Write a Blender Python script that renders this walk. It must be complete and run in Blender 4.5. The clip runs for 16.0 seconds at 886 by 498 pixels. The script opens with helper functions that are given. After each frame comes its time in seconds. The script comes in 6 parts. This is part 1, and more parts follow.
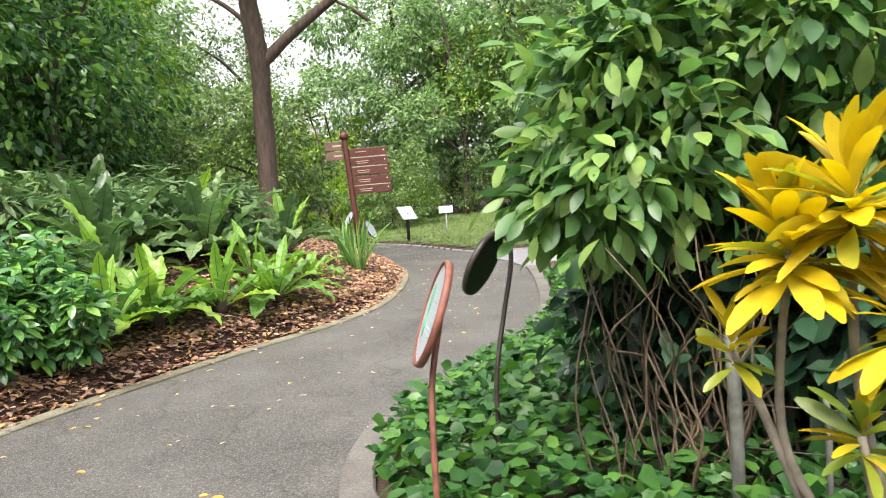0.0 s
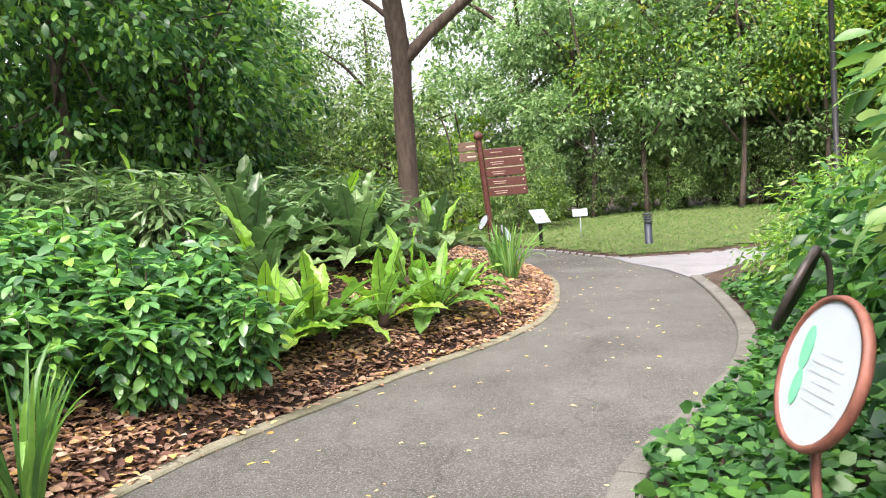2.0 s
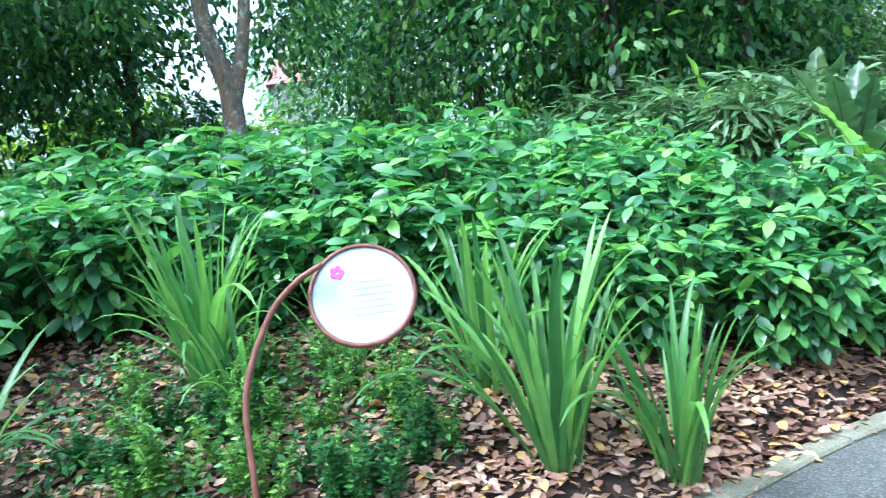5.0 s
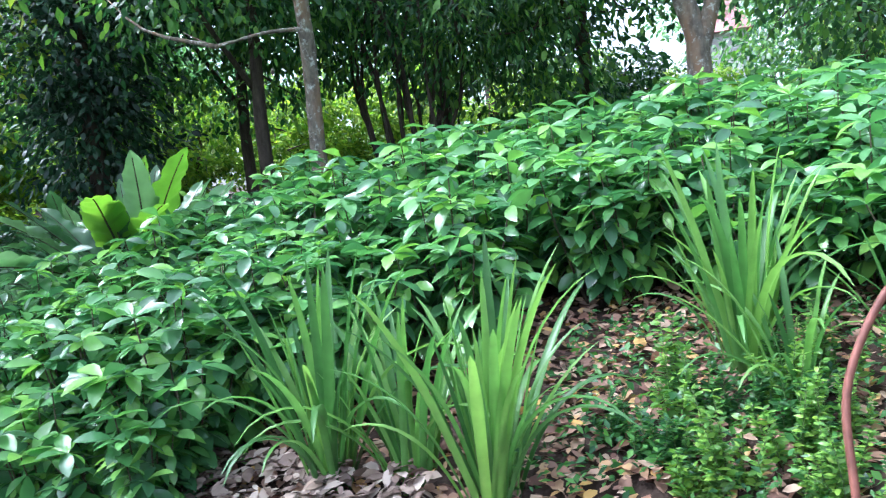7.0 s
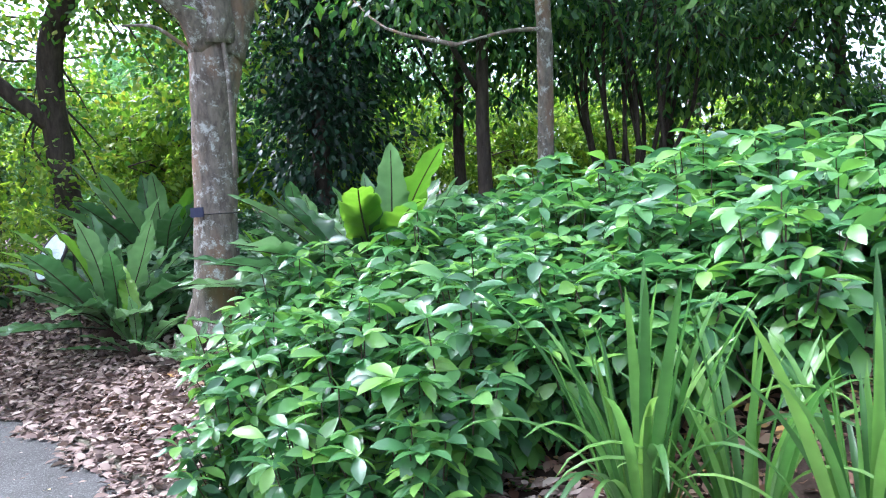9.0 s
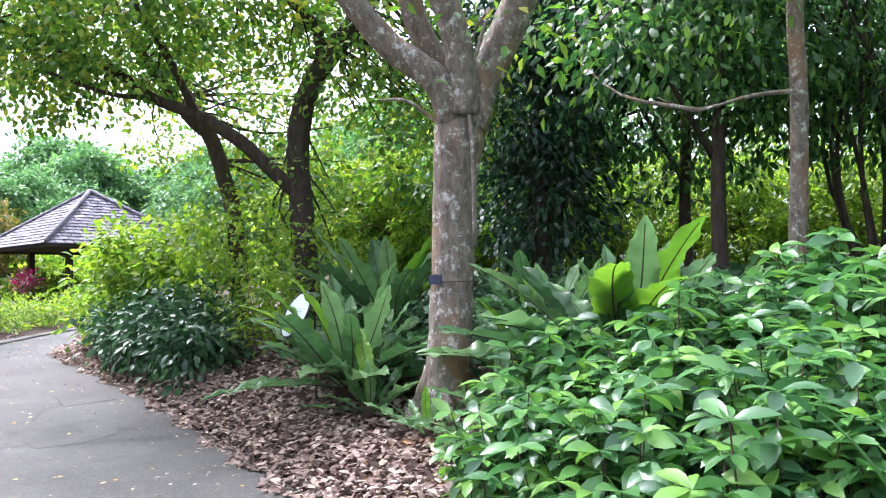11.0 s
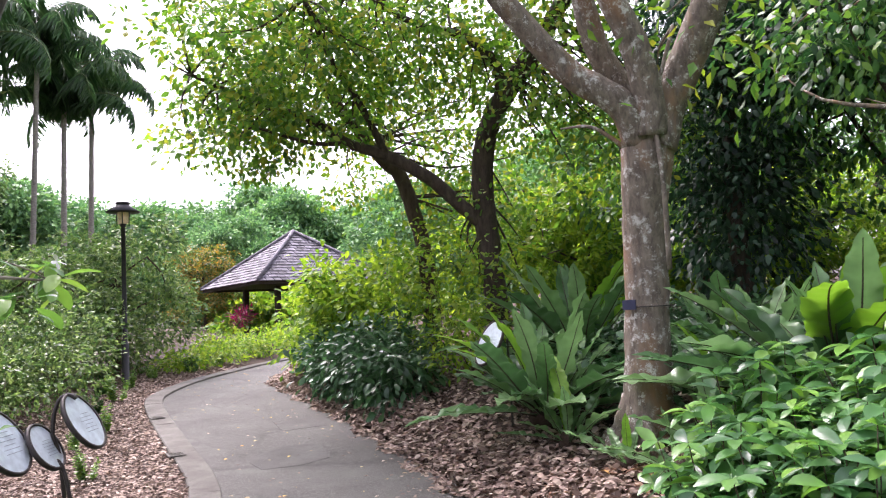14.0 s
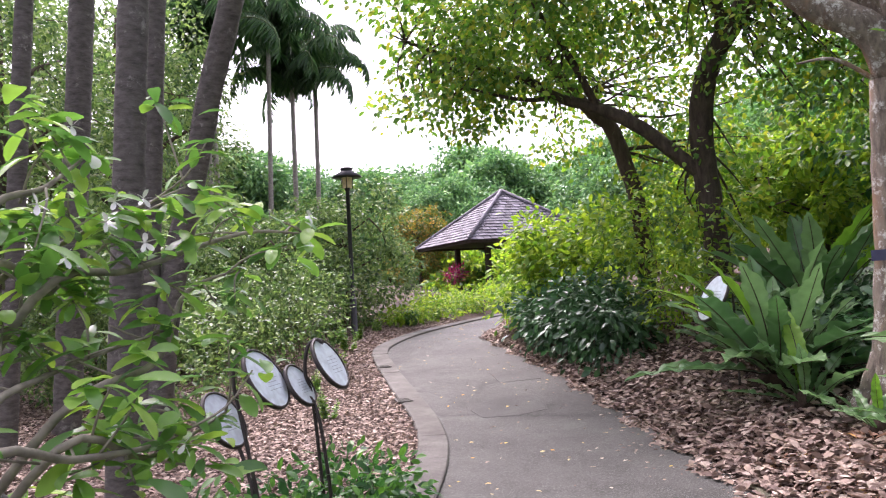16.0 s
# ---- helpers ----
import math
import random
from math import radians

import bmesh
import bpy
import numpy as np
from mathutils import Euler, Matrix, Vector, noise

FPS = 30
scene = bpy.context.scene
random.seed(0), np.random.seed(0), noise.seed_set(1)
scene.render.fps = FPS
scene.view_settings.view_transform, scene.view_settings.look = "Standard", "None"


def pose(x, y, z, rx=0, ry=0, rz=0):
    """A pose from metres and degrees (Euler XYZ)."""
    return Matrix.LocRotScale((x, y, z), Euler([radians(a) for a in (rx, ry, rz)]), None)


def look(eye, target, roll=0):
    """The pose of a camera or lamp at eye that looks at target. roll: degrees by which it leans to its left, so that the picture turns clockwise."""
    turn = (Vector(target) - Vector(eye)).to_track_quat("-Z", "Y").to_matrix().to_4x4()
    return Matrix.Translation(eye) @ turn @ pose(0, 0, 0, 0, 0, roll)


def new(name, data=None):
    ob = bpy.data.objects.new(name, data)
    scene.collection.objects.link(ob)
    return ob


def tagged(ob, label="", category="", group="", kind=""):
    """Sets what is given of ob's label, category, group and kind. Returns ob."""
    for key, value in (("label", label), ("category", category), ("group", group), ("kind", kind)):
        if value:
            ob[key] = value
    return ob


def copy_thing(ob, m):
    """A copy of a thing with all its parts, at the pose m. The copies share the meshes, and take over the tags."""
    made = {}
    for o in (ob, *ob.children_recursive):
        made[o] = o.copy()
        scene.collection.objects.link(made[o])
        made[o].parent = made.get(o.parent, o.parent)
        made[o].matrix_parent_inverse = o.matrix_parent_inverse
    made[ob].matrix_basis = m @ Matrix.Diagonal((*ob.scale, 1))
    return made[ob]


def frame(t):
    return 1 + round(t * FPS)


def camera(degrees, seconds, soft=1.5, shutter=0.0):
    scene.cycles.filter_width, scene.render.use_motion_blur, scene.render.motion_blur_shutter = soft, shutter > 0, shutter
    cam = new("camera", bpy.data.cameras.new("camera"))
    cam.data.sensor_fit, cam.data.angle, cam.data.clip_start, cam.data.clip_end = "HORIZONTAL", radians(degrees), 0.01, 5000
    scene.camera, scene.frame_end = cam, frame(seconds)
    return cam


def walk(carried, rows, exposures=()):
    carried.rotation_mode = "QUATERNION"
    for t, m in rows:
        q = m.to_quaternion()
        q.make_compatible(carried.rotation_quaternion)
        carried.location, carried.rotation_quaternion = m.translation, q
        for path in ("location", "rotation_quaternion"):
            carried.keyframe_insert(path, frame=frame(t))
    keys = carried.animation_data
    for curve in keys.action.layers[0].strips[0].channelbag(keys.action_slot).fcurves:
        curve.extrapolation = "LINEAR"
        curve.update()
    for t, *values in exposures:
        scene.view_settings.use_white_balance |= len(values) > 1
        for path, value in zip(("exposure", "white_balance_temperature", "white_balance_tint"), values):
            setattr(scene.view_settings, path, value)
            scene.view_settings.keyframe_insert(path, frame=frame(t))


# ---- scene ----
from mathutils import geometry

cam = camera(61.3, 16.0, soft=1.1, shutter=0.15)
METRES, EYE, TILT, LEAN, TURN = 4.8, 1.4, -4.0, 4.0, 0.0
ROWS = [
    (0.0, 0.0, 0.0, 0.0, 0.0, 0.0, -0.0),
    (0.5, -0.0517, 0.03, 0.0035, 2.21, -0.16, 0.45),
    (1.0, -0.0903, 0.0789, 0.0078, 6.44, -0.2, 0.1),
    (1.5, -0.12, 0.1218, 0.0087, 7.71, 0.02, -0.44),
    (2.0, -0.1545, 0.164, 0.013, 7.98, 0.13, -0.54),
    (2.5, -0.1895, 0.2138, 0.0143, 11.04, -0.46, -0.4),
    (3.0, -0.2348, 0.2476, 0.0106, 17.21, -1.52, -0.06),
    (5.5, -0.4256, 0.2843, 0.0067, 53.89, -6.55, 1.64),
    (6.0, -0.4677, 0.2706, 0.007, 64.04, -7.14, 1.38),
    (6.5, -0.4978, 0.2547, 0.0025, 71.1, -7.35, 0.99),
    (7.0, -0.5253, 0.2242, 0.0022, 74.95, -7.87, 2.3),
    (7.5, -0.545, 0.1891, -0.0003, 79.25, -8.2, 3.43),
    (8.0, -0.5735, 0.1627, -0.002, 83.86, -8.2, 2.99),
    (8.5, -0.601, 0.1448, -0.0042, 86.85, -7.84, 1.6),
    (9.0, -0.6231, 0.1151, -0.0091, 88.26, -6.82, -0.46),
    (9.5, -0.6427, 0.0812, -0.0092, 89.57, -5.57, -0.63),
    (10.0, -0.6616, 0.0614, -0.0069, 95.19, -4.89, 0.46),
    (12.5, -0.6484, 0.0283, 0.0101, 109.43, 1.01, -3.56),
    (13.0, -0.6396, 0.0298, 0.0106, 111.25, 1.81, -2.31),
    (13.5, -0.6378, 0.0314, 0.0082, 113.61, 0.88, -0.4),
    (14.0, -0.6406, 0.0307, 0.007, 116.99, -0.28, 1.51),
    (14.5, -0.6501, 0.0253, 0.0052, 120.86, -1.02, 2.78),
    (15.0, -0.6557, 0.0213, 0.0034, 124.68, -1.54, 3.38),
    (15.5, -0.6474, 0.0185, 0.0023, 128.79, -2.13, 3.47),
    (16.0, -0.6241, 0.0192, -0.0011, 132.63, -2.8, 3.11),
]
walk(cam, [(t, pose(0, 0, EYE, TILT, LEAN, TURN) @ pose(METRES * x, METRES * y, METRES * z, 90 + pitch, roll, yaw)) for t, x, y, z, yaw, pitch, roll in ROWS],
     [(0.0, 1.75, 6600, 18), (1.0, 1.88, 6600, 18), (3.0, 1.92, 6500, 16), (5.5, 2.24, 4650, 3), (7.0, 2.36, 5150, 15), (10.0, 2.42, 5400, 23), (12.5, 2.1, 6150, 27), (16.0, 1.84, 6250, 34)])

# ---- light ----
world = bpy.data.worlds.new("world")
scene.world = world
world.use_nodes = True
wn, wl = world.node_tree.nodes, world.node_tree.links
sky = wn.new("ShaderNodeTexSky")
sky.sky_type, sky.sun_disc = "NISHITA", False
sky.sun_elevation, sky.sun_rotation = radians(57), radians(-162)
sky.air_density, sky.dust_density, sky.ozone_density = 1.2, 5.0, 1.0
haze = wn.new("ShaderNodeHueSaturation")
haze.inputs["Saturation"].default_value = 0.3
wl.new(sky.outputs["Color"], haze.inputs["Color"])
wl.new(haze.outputs["Color"], wn["Background"].inputs["Color"])
wn["Background"].inputs["Strength"].default_value = 0.15
sun = new("sun", bpy.data.lights.new("sun", "SUN"))
sun.data.energy, sun.data.angle, sun.data.color = 1.6, radians(30), (1.0, 0.95, 0.86)
sun.matrix_world = look((-2, -6, 10), (0, 0, 0))

# ---- materials ----


def mat(name, rough=0.6, spec=0.4):
    m = bpy.data.materials.new(name)
    m.use_nodes = True
    b = m.node_tree.nodes["Principled BSDF"]
    b.inputs["Roughness"].default_value = rough
    b.inputs["Specular IOR Level"].default_value = spec
    return m, m.node_tree.nodes, m.node_tree.links, b


def ramp(nodes, stops):
    r = nodes.new("ShaderNodeValToRGB")
    e = r.color_ramp.elements
    while len(e) < len(stops):
        e.new(0.5)
    for el, (p, c) in zip(e, stops):
        el.position, el.color = p, (*c, 1)
    return r


def leaf_mat(name, colors, rough=0.38, trans=0.35, spec=0.4):
    """Leaf blades: a colour for each blade, mottled, with light passing through."""
    m, n, l, b = mat(name, rough, spec)
    geo = n.new("ShaderNodeNewGeometry")
    k = len(colors)
    r = ramp(n, [(i / max(1, k - 1), c) for i, c in enumerate(colors)])
    noi = n.new("ShaderNodeTexNoise")
    noi.inputs["Scale"].default_value = 14
    co = n.new("ShaderNodeTexCoord")
    l.new(co.outputs["Object"], noi.inputs["Vector"])
    oi = n.new("ShaderNodeObjectInfo")
    su, fr = n.new("ShaderNodeMath"), n.new("ShaderNodeMath")
    fr.operation = "FRACT"
    l.new(geo.outputs["Random Per Island"], su.inputs[0])
    l.new(oi.outputs["Random"], su.inputs[1])
    l.new(su.outputs["Value"], fr.inputs[0])
    l.new(fr.outputs["Value"], r.inputs["Fac"])
    hs = n.new("ShaderNodeHueSaturation")
    mr = n.new("ShaderNodeMapRange")
    mr.inputs["To Min"].default_value, mr.inputs["To Max"].default_value = 0.7, 1.3
    l.new(noi.outputs["Fac"], mr.inputs["Value"])
    l.new(mr.outputs["Result"], hs.inputs["Value"])
    l.new(r.outputs["Color"], hs.inputs["Color"])
    l.new(hs.outputs["Color"], b.inputs["Base Color"])
    tr = n.new("ShaderNodeBsdfTranslucent")
    br = n.new("ShaderNodeHueSaturation")
    br.inputs["Value"].default_value, br.inputs["Saturation"].default_value = 1.5, 1.1
    l.new(hs.outputs["Color"], br.inputs["Color"])
    l.new(br.outputs["Color"], tr.inputs["Color"])
    mx = n.new("ShaderNodeMixShader")
    mx.inputs["Fac"].default_value = trans
    l.new(b.outputs["BSDF"], mx.inputs[1])
    l.new(tr.outputs["BSDF"], mx.inputs[2])
    l.new(mx.outputs["Shader"], n["Material Output"].inputs["Surface"])
    return m


def ground_mat(name, colors, scale, rough=0.9, bump=0.4, fine=60.0, spec=0.2):
    """Two scales of mottling in world metres, with relief."""
    m, n, l, b = mat(name, rough, spec)
    co = n.new("ShaderNodeTexCoord")
    big = n.new("ShaderNodeTexNoise")
    big.inputs["Scale"].default_value, big.inputs["Detail"].default_value, big.inputs["Roughness"].default_value = scale, 6, 0.65
    sm = n.new("ShaderNodeTexNoise")
    sm.inputs["Scale"].default_value, sm.inputs["Detail"].default_value = fine, 4
    for t in (big, sm):
        l.new(co.outputs["Object"], t.inputs["Vector"])
    mix = n.new("ShaderNodeMath")
    mix.operation = "MULTIPLY_ADD"
    mix.inputs[1].default_value = 0.45
    ad = n.new("ShaderNodeMath")
    ad.operation = "MULTIPLY"
    ad.inputs[1].default_value = 0.55
    l.new(big.outputs["Fac"], ad.inputs[0])
    l.new(sm.outputs["Fac"], mix.inputs[0])
    l.new(ad.outputs["Value"], mix.inputs[2])
    k = len(colors)
    r = ramp(n, [(0.3 + 0.4 * i / (k - 1), c) for i, c in enumerate(colors)])
    l.new(mix.outputs["Value"], r.inputs["Fac"])
    l.new(r.outputs["Color"], b.inputs["Base Color"])
    bp = n.new("ShaderNodeBump")
    bp.inputs["Strength"].default_value, bp.inputs["Distance"].default_value = bump, 0.02
    l.new(sm.outputs["Fac"], bp.inputs["Height"])
    l.new(bp.outputs["Normal"], b.inputs["Normal"])
    return m


def paint_mat(name, color, rough=0.5, metal=0.0, vary=0.15, spec=0.4, scale=18.0):
    m, n, l, b = mat(name, rough, spec)
    b.inputs["Metallic"].default_value = metal
    co, noi = n.new("ShaderNodeTexCoord"), n.new("ShaderNodeTexNoise")
    noi.inputs["Scale"].default_value, noi.inputs["Detail"].default_value = scale, 5
    l.new(co.outputs["Object"], noi.inputs["Vector"])
    r = ramp(n, [(0.3, tuple(c * (1 - vary) for c in color)), (0.7, tuple(min(1, c * (1 + vary)) for c in color))])
    l.new(noi.outputs["Fac"], r.inputs["Fac"])
    l.new(r.outputs["Color"], b.inputs["Base Color"])
    return m


def bark_mat(name, dark, mid, pale, stretch=0.25, scale=9.0, patch=0.55, warm=None):
    """Bark with fissures along the stem and pale lichen patches."""
    m, n, l, b = mat(name, 0.85, 0.2)
    co = n.new("ShaderNodeTexCoord")
    mp = n.new("ShaderNodeMapping")
    mp.inputs["Scale"].default_value = (1, 1, stretch)
    l.new(co.outputs["Object"], mp.inputs["Vector"])
    a = n.new("ShaderNodeTexNoise")
    a.inputs["Scale"].default_value, a.inputs["Detail"].default_value, a.inputs["Roughness"].default_value = scale * 2, 8, 0.7
    l.new(mp.outputs["Vector"], a.inputs["Vector"])
    c = n.new("ShaderNodeTexNoise")
    c.inputs["Scale"].default_value, c.inputs["Detail"].default_value, c.inputs["Roughness"].default_value = scale, 9, 0.8
    l.new(co.outputs["Object"], c.inputs["Vector"])
    r = ramp(n, [(0.3, dark), (0.65, mid)])
    l.new(a.outputs["Fac"], r.inputs["Fac"])
    base = r.outputs["Color"]
    if warm:
        w = n.new("ShaderNodeTexNoise")
        w.inputs["Scale"].default_value, w.inputs["Detail"].default_value = 4.0, 6
        l.new(mp.outputs["Vector"], w.inputs["Vector"])
        wr = ramp(n, [(0.52, (0, 0, 0)), (0.7, (1, 1, 1))])
        l.new(w.outputs["Fac"], wr.inputs["Fac"])
        wm = n.new("ShaderNodeMix")
        wm.data_type = "RGBA"
        l.new(wr.outputs["Color"], wm.inputs[0])
        l.new(base, wm.inputs[6])
        wm.inputs[7].default_value = (*warm, 1)
        base = wm.outputs[2]
    th = ramp(n, [(patch, (0, 0, 0)), (patch + 0.08, (1, 1, 1))])
    l.new(c.outputs["Fac"], th.inputs["Fac"])
    mx = n.new("ShaderNodeMix")
    mx.data_type = "RGBA"
    l.new(th.outputs["Color"], mx.inputs[0])
    l.new(base, mx.inputs[6])
    mx.inputs[7].default_value = (*pale, 1)
    l.new(mx.outputs[2], b.inputs["Base Color"])
    bp = n.new("ShaderNodeBump")
    bp.inputs["Strength"].default_value, bp.inputs["Distance"].default_value = 0.6, 0.02
    l.new(a.outputs["Fac"], bp.inputs["Height"])
    l.new(bp.outputs["Normal"], b.inputs["Normal"])
    return m


M_SOIL = ground_mat("soil", [(0.022, 0.015, 0.011), (0.052, 0.035, 0.026), (0.095, 0.064, 0.048)], 2.0)
M_ASPHALT = ground_mat("asphalt", [(0.03, 0.03, 0.025), (0.068, 0.068, 0.059), (0.125, 0.125, 0.112)], 1.1, 0.85, 0.45, 70.0, 0.3)
def speckle(m, scale, pale, amount):
    """Pale stone chips in a ground material."""
    n, l = m.node_tree.nodes, m.node_tree.links
    b = n["Principled BSDF"]
    src = b.inputs["Base Color"].links[0].from_socket
    co, vo = n.new("ShaderNodeTexCoord"), n.new("ShaderNodeTexVoronoi")
    vo.inputs["Scale"].default_value = scale
    l.new(co.outputs["Object"], vo.inputs["Vector"])
    sep = n.new("ShaderNodeSeparateColor")
    l.new(vo.outputs["Color"], sep.inputs["Color"])
    th = ramp(n, [(1 - amount, (0, 0, 0)), (1.0, (1, 1, 1))])
    l.new(sep.outputs["Red"], th.inputs["Fac"])
    mx = n.new("ShaderNodeMix")
    mx.data_type = "RGBA"
    l.new(th.outputs["Color"], mx.inputs[0])
    l.new(src, mx.inputs[6])
    mx.inputs[7].default_value = (*pale, 1)
    l.new(mx.outputs[2], b.inputs["Base Color"])


speckle(M_ASPHALT, 170.0, (0.18, 0.178, 0.168), 0.25)
def crack(m, size, width, dark):
    """Thin wandering cracks through a ground material."""
    n, l = m.node_tree.nodes, m.node_tree.links
    b = n["Principled BSDF"]
    src = b.inputs["Base Color"].links[0].from_socket
    co, wob, mixv, vo = n.new("ShaderNodeTexCoord"), n.new("ShaderNodeTexNoise"), n.new("ShaderNodeVectorMath"), n.new("ShaderNodeTexVoronoi")
    wob.inputs["Scale"].default_value, wob.inputs["Detail"].default_value = 2.2, 6
    l.new(co.outputs["Object"], wob.inputs["Vector"])
    mixv.operation = "MULTIPLY_ADD"
    mixv.inputs[1].default_value = (0.7, 0.7, 0.0)
    l.new(wob.outputs["Color"], mixv.inputs[0])
    l.new(co.outputs["Object"], mixv.inputs[2])
    vo.feature = "DISTANCE_TO_EDGE"
    vo.inputs["Scale"].default_value = 1 / size
    l.new(mixv.outputs["Vector"], vo.inputs["Vector"])
    r = ramp(n, [(0.0, (dark, dark, dark)), (width, (1, 1, 1))])
    l.new(vo.outputs["Distance"], r.inputs["Fac"])
    mx = n.new("ShaderNodeMix")
    mx.data_type, mx.blend_type = "RGBA", "MULTIPLY"
    mx.inputs[0].default_value = 1.0
    l.new(src, mx.inputs[6])
    l.new(r.outputs["Color"], mx.inputs[7])
    l.new(mx.outputs[2], b.inputs["Base Color"])


crack(M_ASPHALT, 3.4, 0.005, 0.7)
M_CONCRETE = ground_mat("concrete", [(0.06, 0.058, 0.05), (0.118, 0.113, 0.1), (0.19, 0.184, 0.168)], 2.5, 0.9, 0.3, 90.0)
M_PALECONC = ground_mat("pale_concrete", [(0.14, 0.14, 0.145), (0.2, 0.2, 0.205), (0.26, 0.26, 0.265)], 1.2, 0.9, 0.3, 90.0)
M_PATCH = ground_mat("patch_asphalt", [(0.045, 0.045, 0.039), (0.083, 0.083, 0.075), (0.135, 0.134, 0.122)], 1.5, 0.85, 0.5, 150.0, 0.3)
M_MOSSY = ground_mat("mossy_concrete", [(0.085, 0.083, 0.052), (0.165, 0.158, 0.108), (0.28, 0.265, 0.21)], 3.0, 0.9, 0.3, 90.0)
M_TURF = ground_mat("turf", [(0.03, 0.05, 0.015), (0.08, 0.11, 0.035), (0.14, 0.13, 0.06)], 1.5)
M_HEDGE = leaf_mat("hedge_leaf", [(0.04, 0.108, 0.046), (0.068, 0.178, 0.064), (0.1, 0.25, 0.07), (0.125, 0.29, 0.07), (0.2, 0.39, 0.065)], 0.3, 0.3, 0.6)
M_FROND = leaf_mat("frond_leaf", [(0.07, 0.16, 0.035), (0.11, 0.235, 0.045), (0.17, 0.32, 0.055), (0.24, 0.38, 0.06)], 0.34, 0.38, 0.5)
M_FRONDDARK = leaf_mat("dark_frond_leaf", [(0.045, 0.108, 0.04), (0.075, 0.165, 0.058), (0.12, 0.235, 0.085), (0.16, 0.275, 0.12)], 0.3, 0.3, 0.55)
M_FERNOLIVE = leaf_mat("olive_frond_leaf", [(0.045, 0.096, 0.034), (0.075, 0.145, 0.05), (0.115, 0.2, 0.07), (0.165, 0.255, 0.1)], 0.36, 0.3, 0.5)
M_FRONDYOUNG = leaf_mat("young_frond_leaf", [(0.13, 0.28, 0.04), (0.2, 0.37, 0.05)], 0.4, 0.4)
M_IRIS = leaf_mat("iris_leaf", [(0.052, 0.13, 0.036), (0.09, 0.21, 0.052), (0.14, 0.285, 0.066), (0.2, 0.36, 0.08)], 0.34, 0.36)
M_COVER = leaf_mat("cover_leaf", [(0.018, 0.06, 0.02), (0.036, 0.115, 0.03), (0.055, 0.155, 0.034), (0.1, 0.24, 0.04)], 0.4, 0.35)
M_CLIMB = leaf_mat("climber_leaf", [(0.04, 0.1, 0.04), (0.07, 0.165, 0.05), (0.105, 0.22, 0.06), (0.15, 0.27, 0.068), (0.21, 0.32, 0.08)], 0.4, 0.35)
M_YELLOW = leaf_mat("croton_leaf", [(0.374, 0.279, 0.012), (0.51, 0.388, 0.012), (0.544, 0.45, 0.036), (0.238, 0.295, 0.036)], 0.35, 0.35)
M_DARKTREE = leaf_mat("dark_tree_leaf", [(0.016, 0.052, 0.019), (0.032, 0.096, 0.03), (0.055, 0.14, 0.037), (0.09, 0.2, 0.042), (0.17, 0.32, 0.05)], 0.38, 0.4)
M_TREE = leaf_mat("tree_leaf", [(0.048, 0.124, 0.022), (0.091, 0.204, 0.032), (0.159, 0.301, 0.04), (0.305, 0.318, 0.046)], 0.45, 0.42)
M_OLIVE = leaf_mat("olive_leaf", [(0.038, 0.082, 0.028), (0.078, 0.15, 0.044), (0.14, 0.228, 0.062), (0.215, 0.3, 0.1)], 0.42, 0.35)
# Near-black leaves, for a dark tree and for painted shade under a shrub.
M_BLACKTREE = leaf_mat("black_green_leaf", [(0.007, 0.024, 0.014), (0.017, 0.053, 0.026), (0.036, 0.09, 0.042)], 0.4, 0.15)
M_FOREST = leaf_mat("forest_leaf", [(0.06, 0.125, 0.05), (0.125, 0.225, 0.085), (0.2, 0.32, 0.12), (0.29, 0.4, 0.19)], 0.42, 0.42)
M_BRIGHT = leaf_mat("bright_leaf", [(0.07, 0.15, 0.022), (0.13, 0.245, 0.032), (0.21, 0.32, 0.042), (0.28, 0.38, 0.052)], 0.45, 0.5)
# Dark shrub leaves, used as well for painted shadow below the climbing shrub.
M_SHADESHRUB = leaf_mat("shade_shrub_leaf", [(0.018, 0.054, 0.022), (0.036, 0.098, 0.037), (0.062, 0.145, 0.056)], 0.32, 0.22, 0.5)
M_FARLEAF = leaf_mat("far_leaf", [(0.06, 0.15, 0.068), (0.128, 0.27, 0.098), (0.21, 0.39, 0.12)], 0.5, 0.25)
M_ORANGE = leaf_mat("orange_leaf", [(0.05, 0.1, 0.025), (0.1, 0.14, 0.03), (0.2, 0.19, 0.04), (0.4, 0.24, 0.05)], 0.5, 0.35)
M_MAGENTA = leaf_mat("magenta_leaf", [(0.13, 0.008, 0.035), (0.22, 0.014, 0.06), (0.06, 0.02, 0.03)], 0.5, 0.3)
M_PALM = leaf_mat("palm_leaf", [(0.025, 0.07, 0.025), (0.05, 0.12, 0.04), (0.09, 0.18, 0.06)], 0.4, 0.3)
M_LITTER = leaf_mat("litter_leaf", [(0.11, 0.056, 0.042), (0.23, 0.12, 0.08), (0.38, 0.235, 0.16), (0.16, 0.085, 0.063), (0.5, 0.37, 0.26), (0.28, 0.145, 0.088), (0.19, 0.108, 0.082), (0.44, 0.29, 0.19), (0.54, 0.33, 0.1), (0.26, 0.155, 0.12)], 0.65, 0.1, 0.3)
M_MULCH = leaf_mat("mulch_leaf", [(0.1, 0.068, 0.055), (0.23, 0.166, 0.13), (0.14, 0.1, 0.083), (0.36, 0.275, 0.217), (0.19, 0.138, 0.115), (0.5, 0.415, 0.34), (0.3, 0.22, 0.165)], 0.7, 0.05, 0.2)
